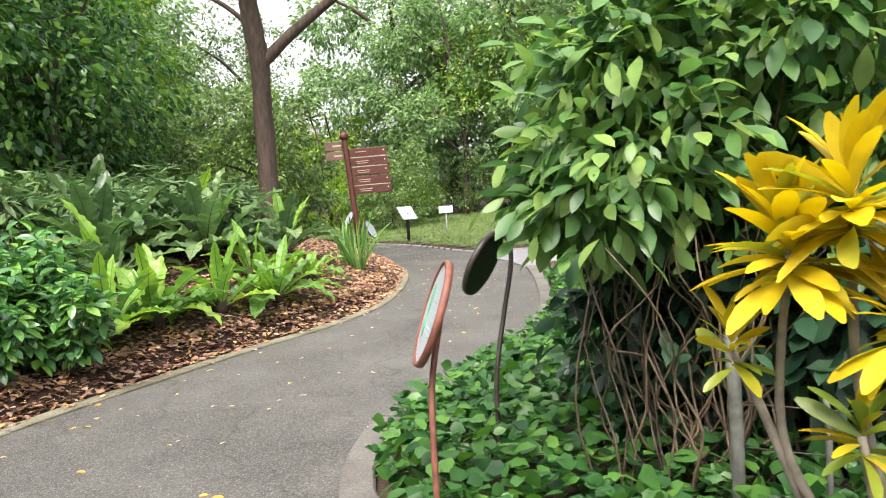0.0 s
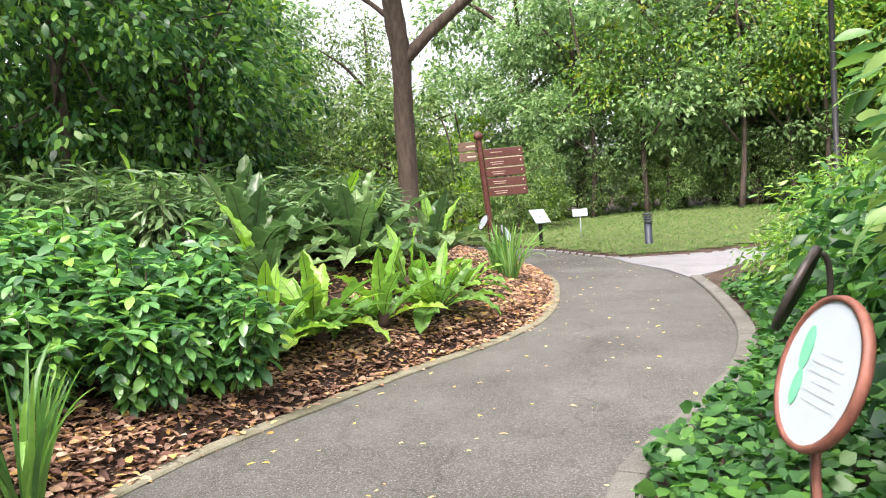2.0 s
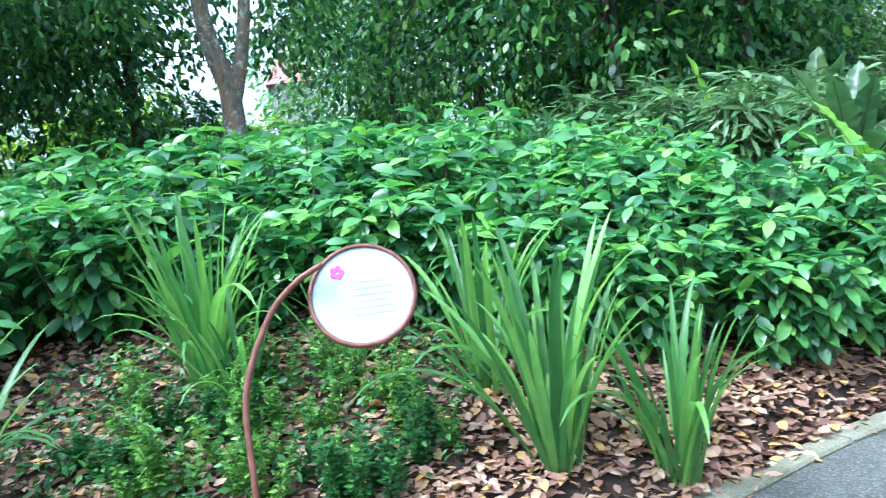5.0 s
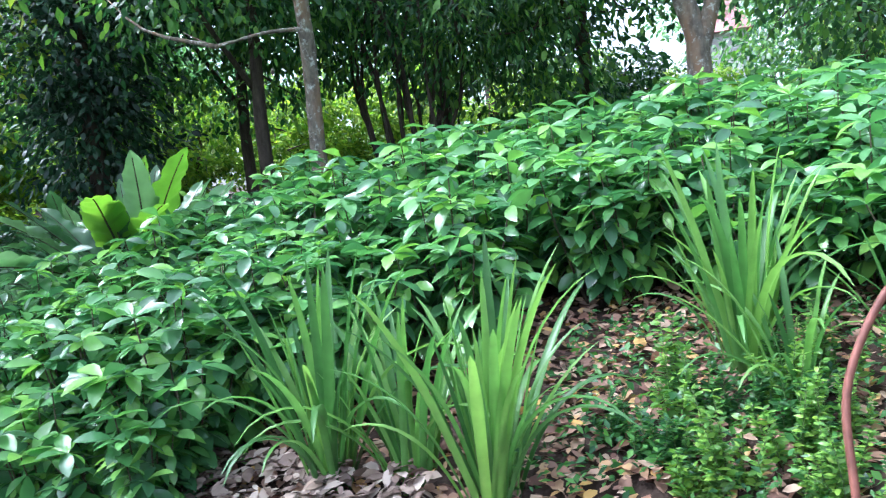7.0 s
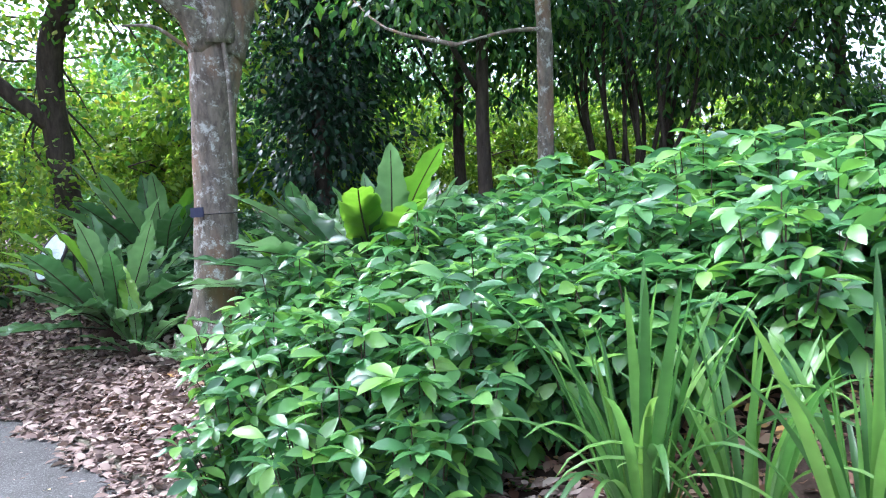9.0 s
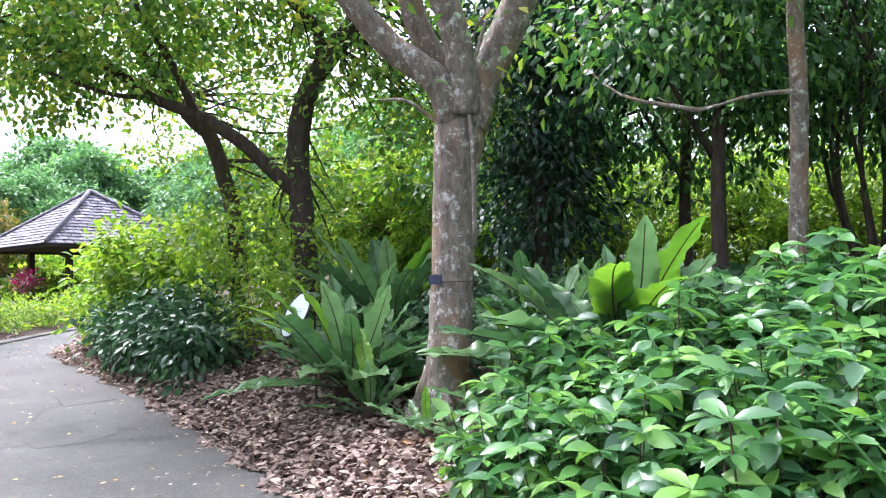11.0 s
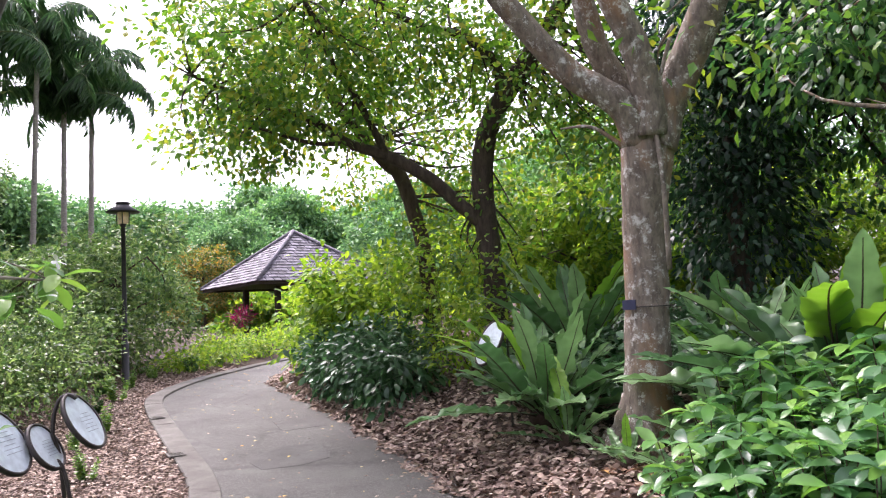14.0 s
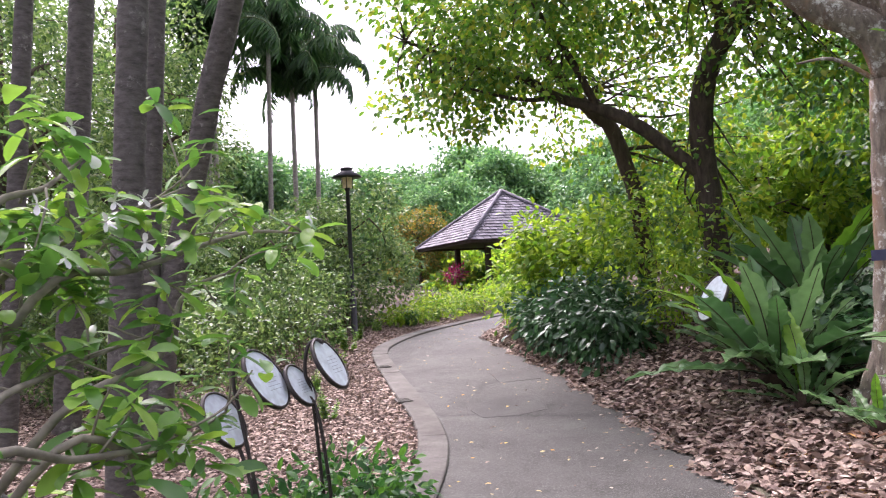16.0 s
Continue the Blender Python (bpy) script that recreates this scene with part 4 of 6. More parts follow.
disc_sign("weathered round plant label low on a dark stem", [(-5.56, -3.96, 0.0), (-5.56, -4.02, 0.4), (-5.54, -4.12, 0.66), (-5.5, -4.17, 0.72)],
          (-5.48, -4.18, 0.84), LABEL_WAY, 0.19, M_DARKMETAL, M_PANELDIRTY)
disc_sign("small weathered round plant label", [(-6.1, -3.9, 0.0), (-6.08, -3.98, 0.67), (-6.07, -4.05, 0.88), (-6.04, -4.1, 0.9)],
          (-6.01, -4.1, 0.99), LABEL_WAY, 0.15, M_DARKMETAL, M_PANELDIRTY)
disc_sign("round plant label tilted on a hooked stem", [(-6.14, -4.05, 0.0), (-6.12, -4.11, 0.83), (-6.1, -4.16, 1.06), (-6.13, -4.16, 1.23), (-6.18, -4.13, 1.28), (-6.22, -4.1, 1.25)],
          (-6.24, -4.06, 1.11), LABEL_WAY, 0.19, M_DARKMETAL, M_PANELDIRTY)


# ---- direction sign, panels, bollard, lamps ----
def direction_sign(x, y):
    ob = thing("direction_sign", "brown wooden direction sign with stacked boards on a post", "sign", pose(x, y, ht(x, y) + 0.17, 0, -4, 0))
    g = Geo()
    add_lathe(g, [(0.075, -0.3), (0.07, 0.1), (0.065, 2.6), (0.065, 2.62)], 12)
    part("post", g, M_SIGNBROWN, ob)
    g = Geo()
    add_lathe(g, [(0.05, 2.61), (0.1, 2.64), (0.11, 2.69), (0.1, 2.74), (0.05, 2.79), (0.01, 2.81)], 14)
    part("finial", g, M_SIGNBROWN, ob)
    for i in range(5):
        z = 2.27 - i * 0.215
        b = Geo()
        add_box(b, (0.86, 0.04, 0.185), pose(0.5, -0.02, z, 0, 3, 0))
        bo = bevel(part("board", b, M_SIGNBROWN, ob, smooth=False), 0.008)
        l = Geo()
        for j, w in enumerate((0.3, 0.24) if i else (0.25,)):
            l = Geo()
            add_box(l, (w, 0.004, 0.013), pose(0.34, -0.043, z + 0.02 - 0.045 * j, 0, 3, 0))
            part("text_line", l, M_CREAM, bo, smooth=False)
        l = Geo()
        add_box(l, (0.03, 0.004, 0.03), pose(0.86, -0.043, z, 0, 45, 0))
        part("arrow", l, M_CREAM, bo, smooth=False)
        # A cream bar in the gap paints the sky light seen between boards.
        if i in (1, 2, 4):
            e = Geo()
            add_box(e, (0.8, 0.03, 0.012), pose(0.5, -0.018, z + 0.104, 0, 3, 0))
            part("board_edge", e, M_CREAM, ob, smooth=False)
    for i in range(2):
        z = 2.5 - i * 0.23
        b = Geo()
        add_box(b, (0.4, 0.04, 0.2), pose(-0.28, 0.02, z, 0, 3, 0))
        bo = bevel(part("small_board", b, M_TIMBER, ob, smooth=False), 0.008)
        l = Geo()
        add_box(l, (0.2, 0.004, 0.03), pose(-0.2, -0.002, z, 0, 3, 0))
        part("lettering", l, M_CREAM, bo, smooth=False)


direction_sign(-2.0, 17.4)
disc_sign("small round label tilted beside the direction sign", [(-1.75, 17.0, 0.2), (-1.8, 17.0, 0.7), (-1.75, 17.0, 0.95)], (-1.68, 16.9, 0.78), (0.85, -0.25, 0.45), 0.22, M_DARKMETAL, M_PANEL)
disc_sign("small round label leaning by the direction sign", [(-2.0, 16.95, 0.2), (-2.02, 16.95, 0.8), (-2.05, 16.95, 1.0)], (-2.15, 16.9, 1.05), (-0.75, -0.45, 0.45), 0.17, M_DARKMETAL, M_PANEL)


def info_panel(label, x, y, w, d, h, tilt, turn, stem):
    z = ht(x, y)
    ob = thing("info_panel", label, "sign", (x, y, z - 0.03, 0, 0, turn))
    g = Geo()
    add_tube(g, [(0, 0, 0), (0, 0, h)], [stem, stem], 8, 1)
    part("stem", g, M_PANEL if stem < 0.03 else M_BLACK, ob)
    g = Geo()
    add_box(g, (w, d, 0.03), pose(0, 0, h, tilt, 0, 0))
    bo = bevel(part("panel", g, M_PANEL, ob, smooth=False), 0.006)
    for i in range(3):
        g = Geo()
        add_box(g, (w * 0.7, d * 0.06, 0.003), pose(0, 0, h, tilt, 0, 0) @ pose(0, d * (0.2 - 0.18 * i), 0.017))
        part("text_line", g, M_PRINT, bo, smooth=False)


info_panel("white tilted information panel on a dark stem on the lawn", -0.98, 19.8, 0.42, 0.5, 0.78, 42, 30, 0.05)
info_panel("small white sign on a thin white stem on the lawn", 0.05, 20.5, 0.38, 0.2, 0.72, 70, 0, 0.015)


def bollard(x, y):
    ob = thing("bollard_light", "blue-black cylindrical bollard light with louvred head on the lawn", "bollard", (x, y, ht(x, y) - 0.02))
    g = Geo()
    add_lathe(g, [(0.1, 0), (0.1, 0.02), (0.085, 0.03), (0.085, 0.5)], 18)
    part("column", g, M_BLUEBLACK, ob)
    for i in range(3):
        g = Geo()
        add_lathe(g, [(0.095, 0.51 + i * 0.055), (0.11, 0.515 + i * 0.055), (0.1, 0.54 + i * 0.055), (0.08, 0.545 + i * 0.055)], 18)
        part("louvre", g, M_BLUEBLACK, ob)
    g = Geo()
    add_lathe(g, [(0.07, 0.5), (0.07, 0.66)], 14)
    part("lens", g, M_PANELDIRTY, ob)
    g = Geo()
    add_lathe(g, [(0.11, 0.672), (0.11, 0.7), (0.06, 0.715), (0.01, 0.72)], 18)
    part("cap", g, M_BLUEBLACK, ob)


bollard(1.38, 17.6)


def lamp(label, x, y, tall):
    ob = thing("garden_lamp", label, "street lamp", (x, y, ht(x, y) - 0.03), "garden lamps")
    g = Geo()
    add_lathe(g, [(0.1, 0), (0.1, 0.02), (0.075, 0.03), (0.075, 0.85), (0.05, 0.87), (0.045, tall - 0.5), (0.06, tall - 0.49), (0.06, tall - 0.44)], 14)
    part("post", g, M_BLACK, ob)
    g = Geo()
    add_lathe(g, [(0.1, tall - 0.44), (0.12, tall - 0.18)], 8)
    part("glass", g, M_GLASS, ob, "amber lamp glass", False)
    for i in range(4):
        g = Geo()
        a = radians(45 + 90 * i)
        add_tube(g, [(0.115 * math.cos(a), 0.115 * math.sin(a), tall - 0.46), (0.135 * math.cos(a), 0.135 * math.sin(a), tall - 0.15)], [0.01, 0.01], 5, 1)
        part("bracket", g, M_BLACK, ob)
    g = Geo()
    add_lathe(g, [(0.33, tall - 0.2), (0.34, tall - 0.18), (0.14, tall - 0.06), (0.13, tall - 0.02), (0.15, tall - 0.01), (0.13, tall + 0.02), (0.02, tall + 0.05)], 22)
    part("hood", g, M_BLACK, ob)


lamp("tall black garden lamp post with a flat hood and amber glass", -13.9, -12.9, 3.8)
lamp("tall black garden lamp post rising behind the climbing shrub", 4.3, 14.8, 6.4)


# ---- gazebo ----
def gazebo(x, y, z, turn, half, eave, rise):
    ob = thing("gazebo", "open garden pavilion with a grey shingled hip roof on brown posts", "gazebo", (x, y, z, 0, 0, turn))
    for sx in (-1, 1):
        for sy in (-1, 1):
            g = Geo()
            add_box(g, (0.2, 0.2, eave), pose(sx * half * 0.52, sy * half * 0.52, eave / 2 - 0.02))
            bevel(part("post", g, M_TIMBERDARK, ob, smooth=False), 0.02)
    for i in range(4):
        g = Geo()
        add_box(g, (half * 2 - 0.1, 0.08, 0.13), pose(0, 0, eave + 0.05 + 0.003 * (i % 2), 0, 0, 90 * i) @ pose(0, half - 0.1, 0))
        part("fascia", g, M_TIMBERDARK, ob, smooth=False)
    ce = Geo()
    add_box(ce, (half * 1.9, half * 1.9, 0.05), pose(0, 0, eave + 0.1))
    part("soffit", ce, M_TIMBERDARK, ob, smooth=False)
    roof = Geo()
    rows = 17
    slope = math.hypot(half, rise)
    ang = math.degrees(math.atan2(rise, half))
    shingle = Geo()
    add_box(shingle, (1, 1, 1))
    for side in range(4):
        for r in range(rows):
            f = r / rows
            w = 2 * half * (1 - f)
            n = max(1, int(w / 0.3))
            for i in range(n):
                jz = rng.uniform(0, 0.015)
                m = pose(0, 0, eave + 0.1, 0, 0, 90 * side) @ pose(-w / 2 + w * (i + 0.5) / n, -half * (1 - f) + half / rows * 0.5, rise * (f + 0.5 / rows), ang - 7, 0, rng.normal(0, 1.0))
                add_box(roof, (w / n * rng.uniform(0.86, 0.98), slope / rows * rng.uniform(1.15, 1.35), 0.03 + jz), m)
    sh = part("roof", roof, M_SHINGLE, ob, "weathered grey wooden shingles", False)
    for i in range(4):
        g = Geo()
        add_tube(g, [(half, half, eave + 0.14), (0, 0, eave + rise + 0.17)], [0.07, 0.07], 6, 1)
        h = part("hip_cap", g, M_SHINGLE, ob)
        h.matrix_basis = pose(0, 0, 0, 0, 0, 90 * i)


GZ = (-27.3, -19.05)
gazebo(GZ[0], GZ[1], ht(*GZ) - 0.5, 65, 2.85, 2.18, 2.12)

# ---- trees ----
tree("spreading_tree", "large grey-barked tree dividing into four limbs above fern bed",
     [([(-9.36, -1.3, 0.3), (-9.36, -1.25, 0.9), (-9.36, -1.2, 1.64), (-9.35, -1.17, 2.3), (-9.28, -1.08, 2.9), (-9.24, -1.05, 3.25)], [0.3, 0.205, 0.183, 0.185, 0.22, 0.1]),
      ([(-9.2, -1.12, 2.95), (-9.04, -1.21, 3.26), (-8.87, -1.55, 3.53), (-8.65, -1.83, 3.91), (-8.37, -2.07, 4.3), (-7.9, -2.4, 4.9), (-7.2, -2.9, 5.6)], [0.14, 0.12, 0.1, 0.09, 0.06]),
      ([(-9.3, -1.15, 3.0), (-9.33, -1.25, 3.4), (-9.13, -1.41, 3.84), (-8.93, -1.46, 4.32), (-8.56, -1.53, 5.0), (-8.2, -1.6, 6.0)], [0.13, 0.11, 0.09, 0.06]),
      ([(-9.15, -1.02, 3.0), (-9.09, -1.0, 3.26), (-8.94, -1.05, 3.7), (-8.75, -1.19, 4.11), (-8.5, -1.33, 4.6), (-8.1, -1.2, 5.6)], [0.14, 0.12, 0.1, 0.06]),
      ([(-9.25, -1.0, 2.9), (-9.31, -0.9, 3.26), (-9.25, -0.68, 3.62), (-9.11, -0.43, 4.07), (-8.92, -0.2, 4.53), (-8.6, 0.1, 5.2), (-8.3, 0.6, 6.2)], [0.17, 0.15, 0.13, 0.09]),
      ([(-9.17, -1.2, 2.9), (-9.0, -1.45, 3.1), (-8.95, -1.7, 3.12)], [0.02, 0.015, 0.008]),
      ([(-9.12, -0.95, 1.9), (-9.05, -0.93, 2.6), (-9.07, -0.95, 3.2), (-9.0, -0.75, 3.8)], [0.022, 0.02, 0.015])],
     M_BARK, [((-7.8, -1.5, 6.6), (2.0, 2.0, 0.9), 26), ((-8.6, 0.4, 7.0), (2.0, 2.0, 0.9), 24), ((-9.15, -0.75, 3.75), (0.25, 0.25, 0.45), 4)], M_TREE, leaf=0.14, per=34)
for obj in [o for o in scene.objects if o.name == "spreading_tree"]:
    gz = ht(-9.36, -1.3)
    for a, ln in ((20, 0.55), (95, 0.4), (170, 0.5), (245, 0.5), (305, 0.62), (345, 0.42)):
        ca, sa = math.cos(radians(a)), math.sin(radians(a))
        g = Geo()
        add_tube(g, [(-9.36 + 0.08 * ca, -1.3 + 0.08 * sa, gz + 0.34), (-9.36 + 0.2 * ca, -1.3 + 0.2 * sa, gz + 0.1), (-9.36 + 0.36 * ca, -1.3 + 0.36 * sa, ht(-9.36 + 0.36 * ca, -1.3 + 0.36 * sa) + 0.03),
                     (-9.36 + ln * ca, -1.3 + ln * sa, ht(-9.36 + ln * ca, -1.3 + ln * sa) - 0.04)], [0.09, 0.075, 0.055, 0.03], 8, 4, 0.05)
        part("root", g, M_BARK, obj)
ft = thing("tree_tag", "small dark blue label tied round the tree trunk", "tag", (0, 0, 0))
g = Geo()
add_box(g, (0.012, 0.13, 0.08), pose(-9.16, -1.3, 1.64, 0, 0, -25))
part("plate", g, M_TAG, ft, smooth=False)
g = Geo()
add_tube(g, [(-9.36 + 0.215 * math.cos(a), -1.2 + 0.215 * math.sin(a), 1.62) for a in np.linspace(0, 2 * np.pi, 17)], [0.005, 0.005], 5, 2)
part("tie", g, M_DARKMETAL, ft)

tree("spreading_tree", "dark-trunked tree with a long limb arching over the path",
     [([(-13.25, -4.18, 0.75), (-13.21, -4.19, 1.6), (-13.14, -4.24, 2.73), (-13.01, -4.21, 3.64), (-12.92, -3.97, 4.44), (-12.91, -3.33, 5.22), (-12.81, -2.72, 5.95), (-12.5, -2.1, 6.9)], [0.22, 0.175, 0.165, 0.16, 0.14, 0.12, 0.08]),
      ([(-13.12, -4.23, 2.9), (-12.89, -4.6, 3.3), (-12.64, -4.94, 3.68), (-12.3, -5.41, 4.01), (-11.97, -5.86, 4.21), (-11.57, -6.25, 4.57), (-11.16, -6.7, 4.73), (-10.4, -7.3, 5.1)], [0.11, 0.1, 0.08, 0.055, 0.025]),
      ([(-12.98, -4.1, 3.96), (-12.8, -3.75, 5.0), (-12.46, -4.11, 5.56), (-12.1, -4.66, 5.74), (-11.4, -5.3, 6.2)], [0.1, 0.08, 0.06, 0.03]),
      ([(-12.3, -5.4, 4.0), (-11.9, -5.5, 4.6), (-11.3, -5.6, 5.2), (-10.6, -5.5, 5.8)], [0.06, 0.05, 0.03]),
      ([(-12.0, -5.85, 4.2), (-11.4, -6.1, 4.15), (-10.7, -6.5, 4.3)], [0.04, 0.03, 0.015])],
     M_BARKDARK, [((-11.6, -6.0, 5.2), (2.0, 2.0, 0.9), 190), ((-11.2, -6.9, 4.35), (1.4, 1.4, 0.5), 80), ((-12.2, -4.6, 6.0), (2.2, 2.4, 1.0), 170), ((-10.7, -6.6, 5.5), (1.6, 1.6, 0.8), 100), ((-12.9, -3.2, 5.0), (1.3, 1.5, 1.1), 120), ((-13.4, -2.4, 4.0), (1.0, 1.2, 0.8), 60), ((-11.6, -4.0, 7.0), (2.4, 2.6, 0.8), 120), ((-13.4, -4.4, 2.6), (0.8, 0.8, 1.3), 24)],
     M_TREE, leaf=0.105, wide=0.6, per=26, clump_r=0.17, hang=0.25, twigs=20, fine="hex", shell=0.2)
tree("spreading_tree", "slender brown tree leaning over the shrubs by the path",
     [([(-14.4, -5.9, 0.9), (-14.06, -5.8, 2.57), (-13.9, -5.9, 3.4), (-13.71, -6.03, 4.03), (-13.5, -6.25, 4.3), (-12.8, -6.8, 5.43), (-12.4, -6.95, 6.2)], [0.14, 0.13, 0.12, 0.09, 0.05]),
      ([(-13.8, -6.0, 3.8), (-14.4, -6.6, 4.6), (-14.6, -7.3, 5.6)], [0.08, 0.06, 0.03])],
     M_BARKBROWN, [((-13.2, -7.2, 6.0), (2.4, 2.4, 1.1), 120), ((-15.2, -7.0, 5.0), (2.0, 2.0, 1.6), 100), ((-15.5, -5.0, 4.5), (1.8, 1.8, 1.6), 80)], M_TREE, leaf=0.12, wide=0.6, per=24, hang=0.25, clump_r=0.19, twigs=12, fine="hex", shell=0.2)

tree("path_side_tree", "brown-trunked tree beside the ferns with one raised limb",
     [([(-3.1, 13.3, 0.5), (-3.07, 13.34, 1.6), (-3.05, 13.25, 3.06), (-3.0, 13.1, 3.98), (-3.05, 12.88, 4.87), (-3.0, 12.3, 6.5), (-3.1, 12.0, 8.5)], [0.21, 0.17, 0.16, 0.17, 0.13, 0.08]),
      ([(-3.0, 13.1, 3.85), (-2.49, 13.12, 4.31), (-1.89, 13.09, 4.75), (-0.9, 12.97, 5.4), (0.3, 12.8, 6.2)], [0.11, 0.1, 0.08, 0.05]),
      ([(-3.05, 12.95, 4.5), (-3.5, 12.9, 4.9), (-4.2, 12.7, 5.3)], [0.05, 0.04, 0.02])],
     M_BARKBROWN, [((-2.0, 12.5, 7.0), (3.6, 3.0, 1.6), 150), ((0.6, 12.8, 6.6), (2.0, 2.0, 0.9), 40), ((-4.2, 12.6, 5.6), (0.8, 0.8, 0.5), 10)], M_TREE, leaf=0.13, per=30)

# the dark grove at the top of the bed
for gx0, gy0, gh, gr, lowz in ((-6.7, 13.0, 8, 2.2, 2.4), (-7.4, 10.4, 8, 2.4, 2.3), (-9.9, 10.4, 8, 2.2, 2.3), (-13.2, 6.3, 9, 2.2, 2.3), (-15.2, 4.6, 9, 2.5, 3.0), (-15.4, 1.2, 9, 2.4, 3.1),
                               (-8.4, 16.8, 9, 2.5, 2.2), (-17.0, -1.8, 9, 2.2, 2.2), (-11.0, 13.8, 9, 2.6, 2.3), (-13.0, 1.4, 8, 1.7, 3.5), (-15.2, 13.4, 9, 2.5, 2.2), (-8.6, 14.0, 9, 2.4, 2.2)):
    gz = ht(gx0, gy0)
    crowns = [((gx0 + rng.uniform(-0.7, 0.7), gy0 + rng.uniform(-0.7, 0.7), gz + lowz + i * 1.45), (gr * (1 - 0.08 * i), gr * (1 - 0.08 * i), 1.35), 104) for i in range(3)]
    tree("shade_tree", "dark green shade tree with low hanging foliage behind the bed",
         [([(gx0, gy0, gz - 0.1), (gx0 + 0.1, gy0, gz + 1.5), (gx0 - 0.05, gy0 + 0.1, gz + 3.5), (gx0 + 0.1, gy0, gz + gh * 0.8)], [0.11, 0.09, 0.075, 0.04]),
          ([(gx0, gy0, gz + 1.9), (gx0 + 0.7, gy0 - 0.6, gz + 2.9), (gx0 + 1.4, gy0 - 1.0, gz + 3.8)], [0.045, 0.03, 0.015])],
         M_BARKDARK, crowns, M_DARKTREE, "shade trees", leaf=0.15, wide=0.48, per=34, hang=0.6, clump_r=0.25, fine="hex", twigs=9, shell=0.3)
tree("thin_tree", "thin pale-barked tree at the back of the hedge",
     [([(-11.35, 1.93, 0.9), (-11.27, 1.93, 1.85), (-11.19, 1.96, 2.7), (-11.04, 1.96, 3.46), (-10.9, 1.92, 4.0), (-10.65, 1.9, 4.9), (-10.6, 1.9, 6.5)], [0.1, 0.09, 0.085, 0.08, 0.05]),
      ([(-11.05, 1.95, 3.4), (-10.9, 1.5, 3.35), (-10.7, 1.0, 3.2)], [0.025, 0.02, 0.01])],
     M_BARK, [((-10.7, 1.9, 6.2), (2.0, 2.2, 1.5), 120), ((-11.6, 0.9, 4.3), (1.3, 1.3, 0.8), 60)], M_DARKTREE, leaf=0.13, per=30, hang=0.6, fine="hex", shell=0.2)
tree("forked_tree", "pale tree forking low behind the hedge",
     [([(-10.0, 6.15, 0.9), (-9.93, 6.1, 2.39), (-9.89, 6.07, 2.8), (-9.9, 5.9, 3.4), (-9.85, 5.75, 4.6), (-9.8, 5.5, 6.5)], [0.15, 0.13, 0.12, 0.08, 0.05]),
      ([(-9.92, 6.09, 2.5), (-9.72, 6.21, 3.16), (-9.55, 6.27, 3.9), (-9.3, 6.4, 5.6)], [0.1, 0.08, 0.06])],
     M_BARK, [((-9.6, 6.0, 6.0), (2.4, 2.4, 1.5), 120), ((-10.6, 7.2, 4.2), (1.4, 1.4, 0.9), 60), ((-10.4, 4.6, 4.4), (1.3, 1.3, 0.8), 50)], M_DARKTREE, leaf=0.13, per=30, hang=0.6, fine="hex", shell=0.2)
stems = [([(-13.4 + rng.uniform(-0.35, 0.35), 3.6 + rng.uniform(-0.45, 0.45), 0.9), (-13.3 + rng.uniform(-0.7, 0.7), 3.6 + rng.uniform(-0.9, 0.9), 3.2), (-13.2 + rng.uniform(-1.3, 1.3), 3.6 + rng.uniform(-1.5, 1.5), 6.0)], [0.032, 0.028, 0.018]) for _ in range(16)]
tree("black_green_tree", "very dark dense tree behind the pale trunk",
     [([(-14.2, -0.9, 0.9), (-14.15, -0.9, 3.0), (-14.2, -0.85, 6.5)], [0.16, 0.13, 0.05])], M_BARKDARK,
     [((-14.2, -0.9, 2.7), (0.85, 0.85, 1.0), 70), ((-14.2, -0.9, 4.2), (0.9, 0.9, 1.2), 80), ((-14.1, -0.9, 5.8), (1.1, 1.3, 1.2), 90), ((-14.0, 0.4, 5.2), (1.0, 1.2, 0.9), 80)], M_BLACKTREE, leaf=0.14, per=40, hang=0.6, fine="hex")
tree("clumping_tree", "dense clump of thin upright stems under dark foliage", stems, M_BARKDARK, [((-13.2, 3.6, 5.0), (2.2, 2.4, 2.0), 150), ((-12.6, 4.6, 3.6), (1.5, 1.6, 0.7), 60)], M_DARKTREE, leaf=0.16, wide=0.3, per=34, hang=0.9, sides=7)


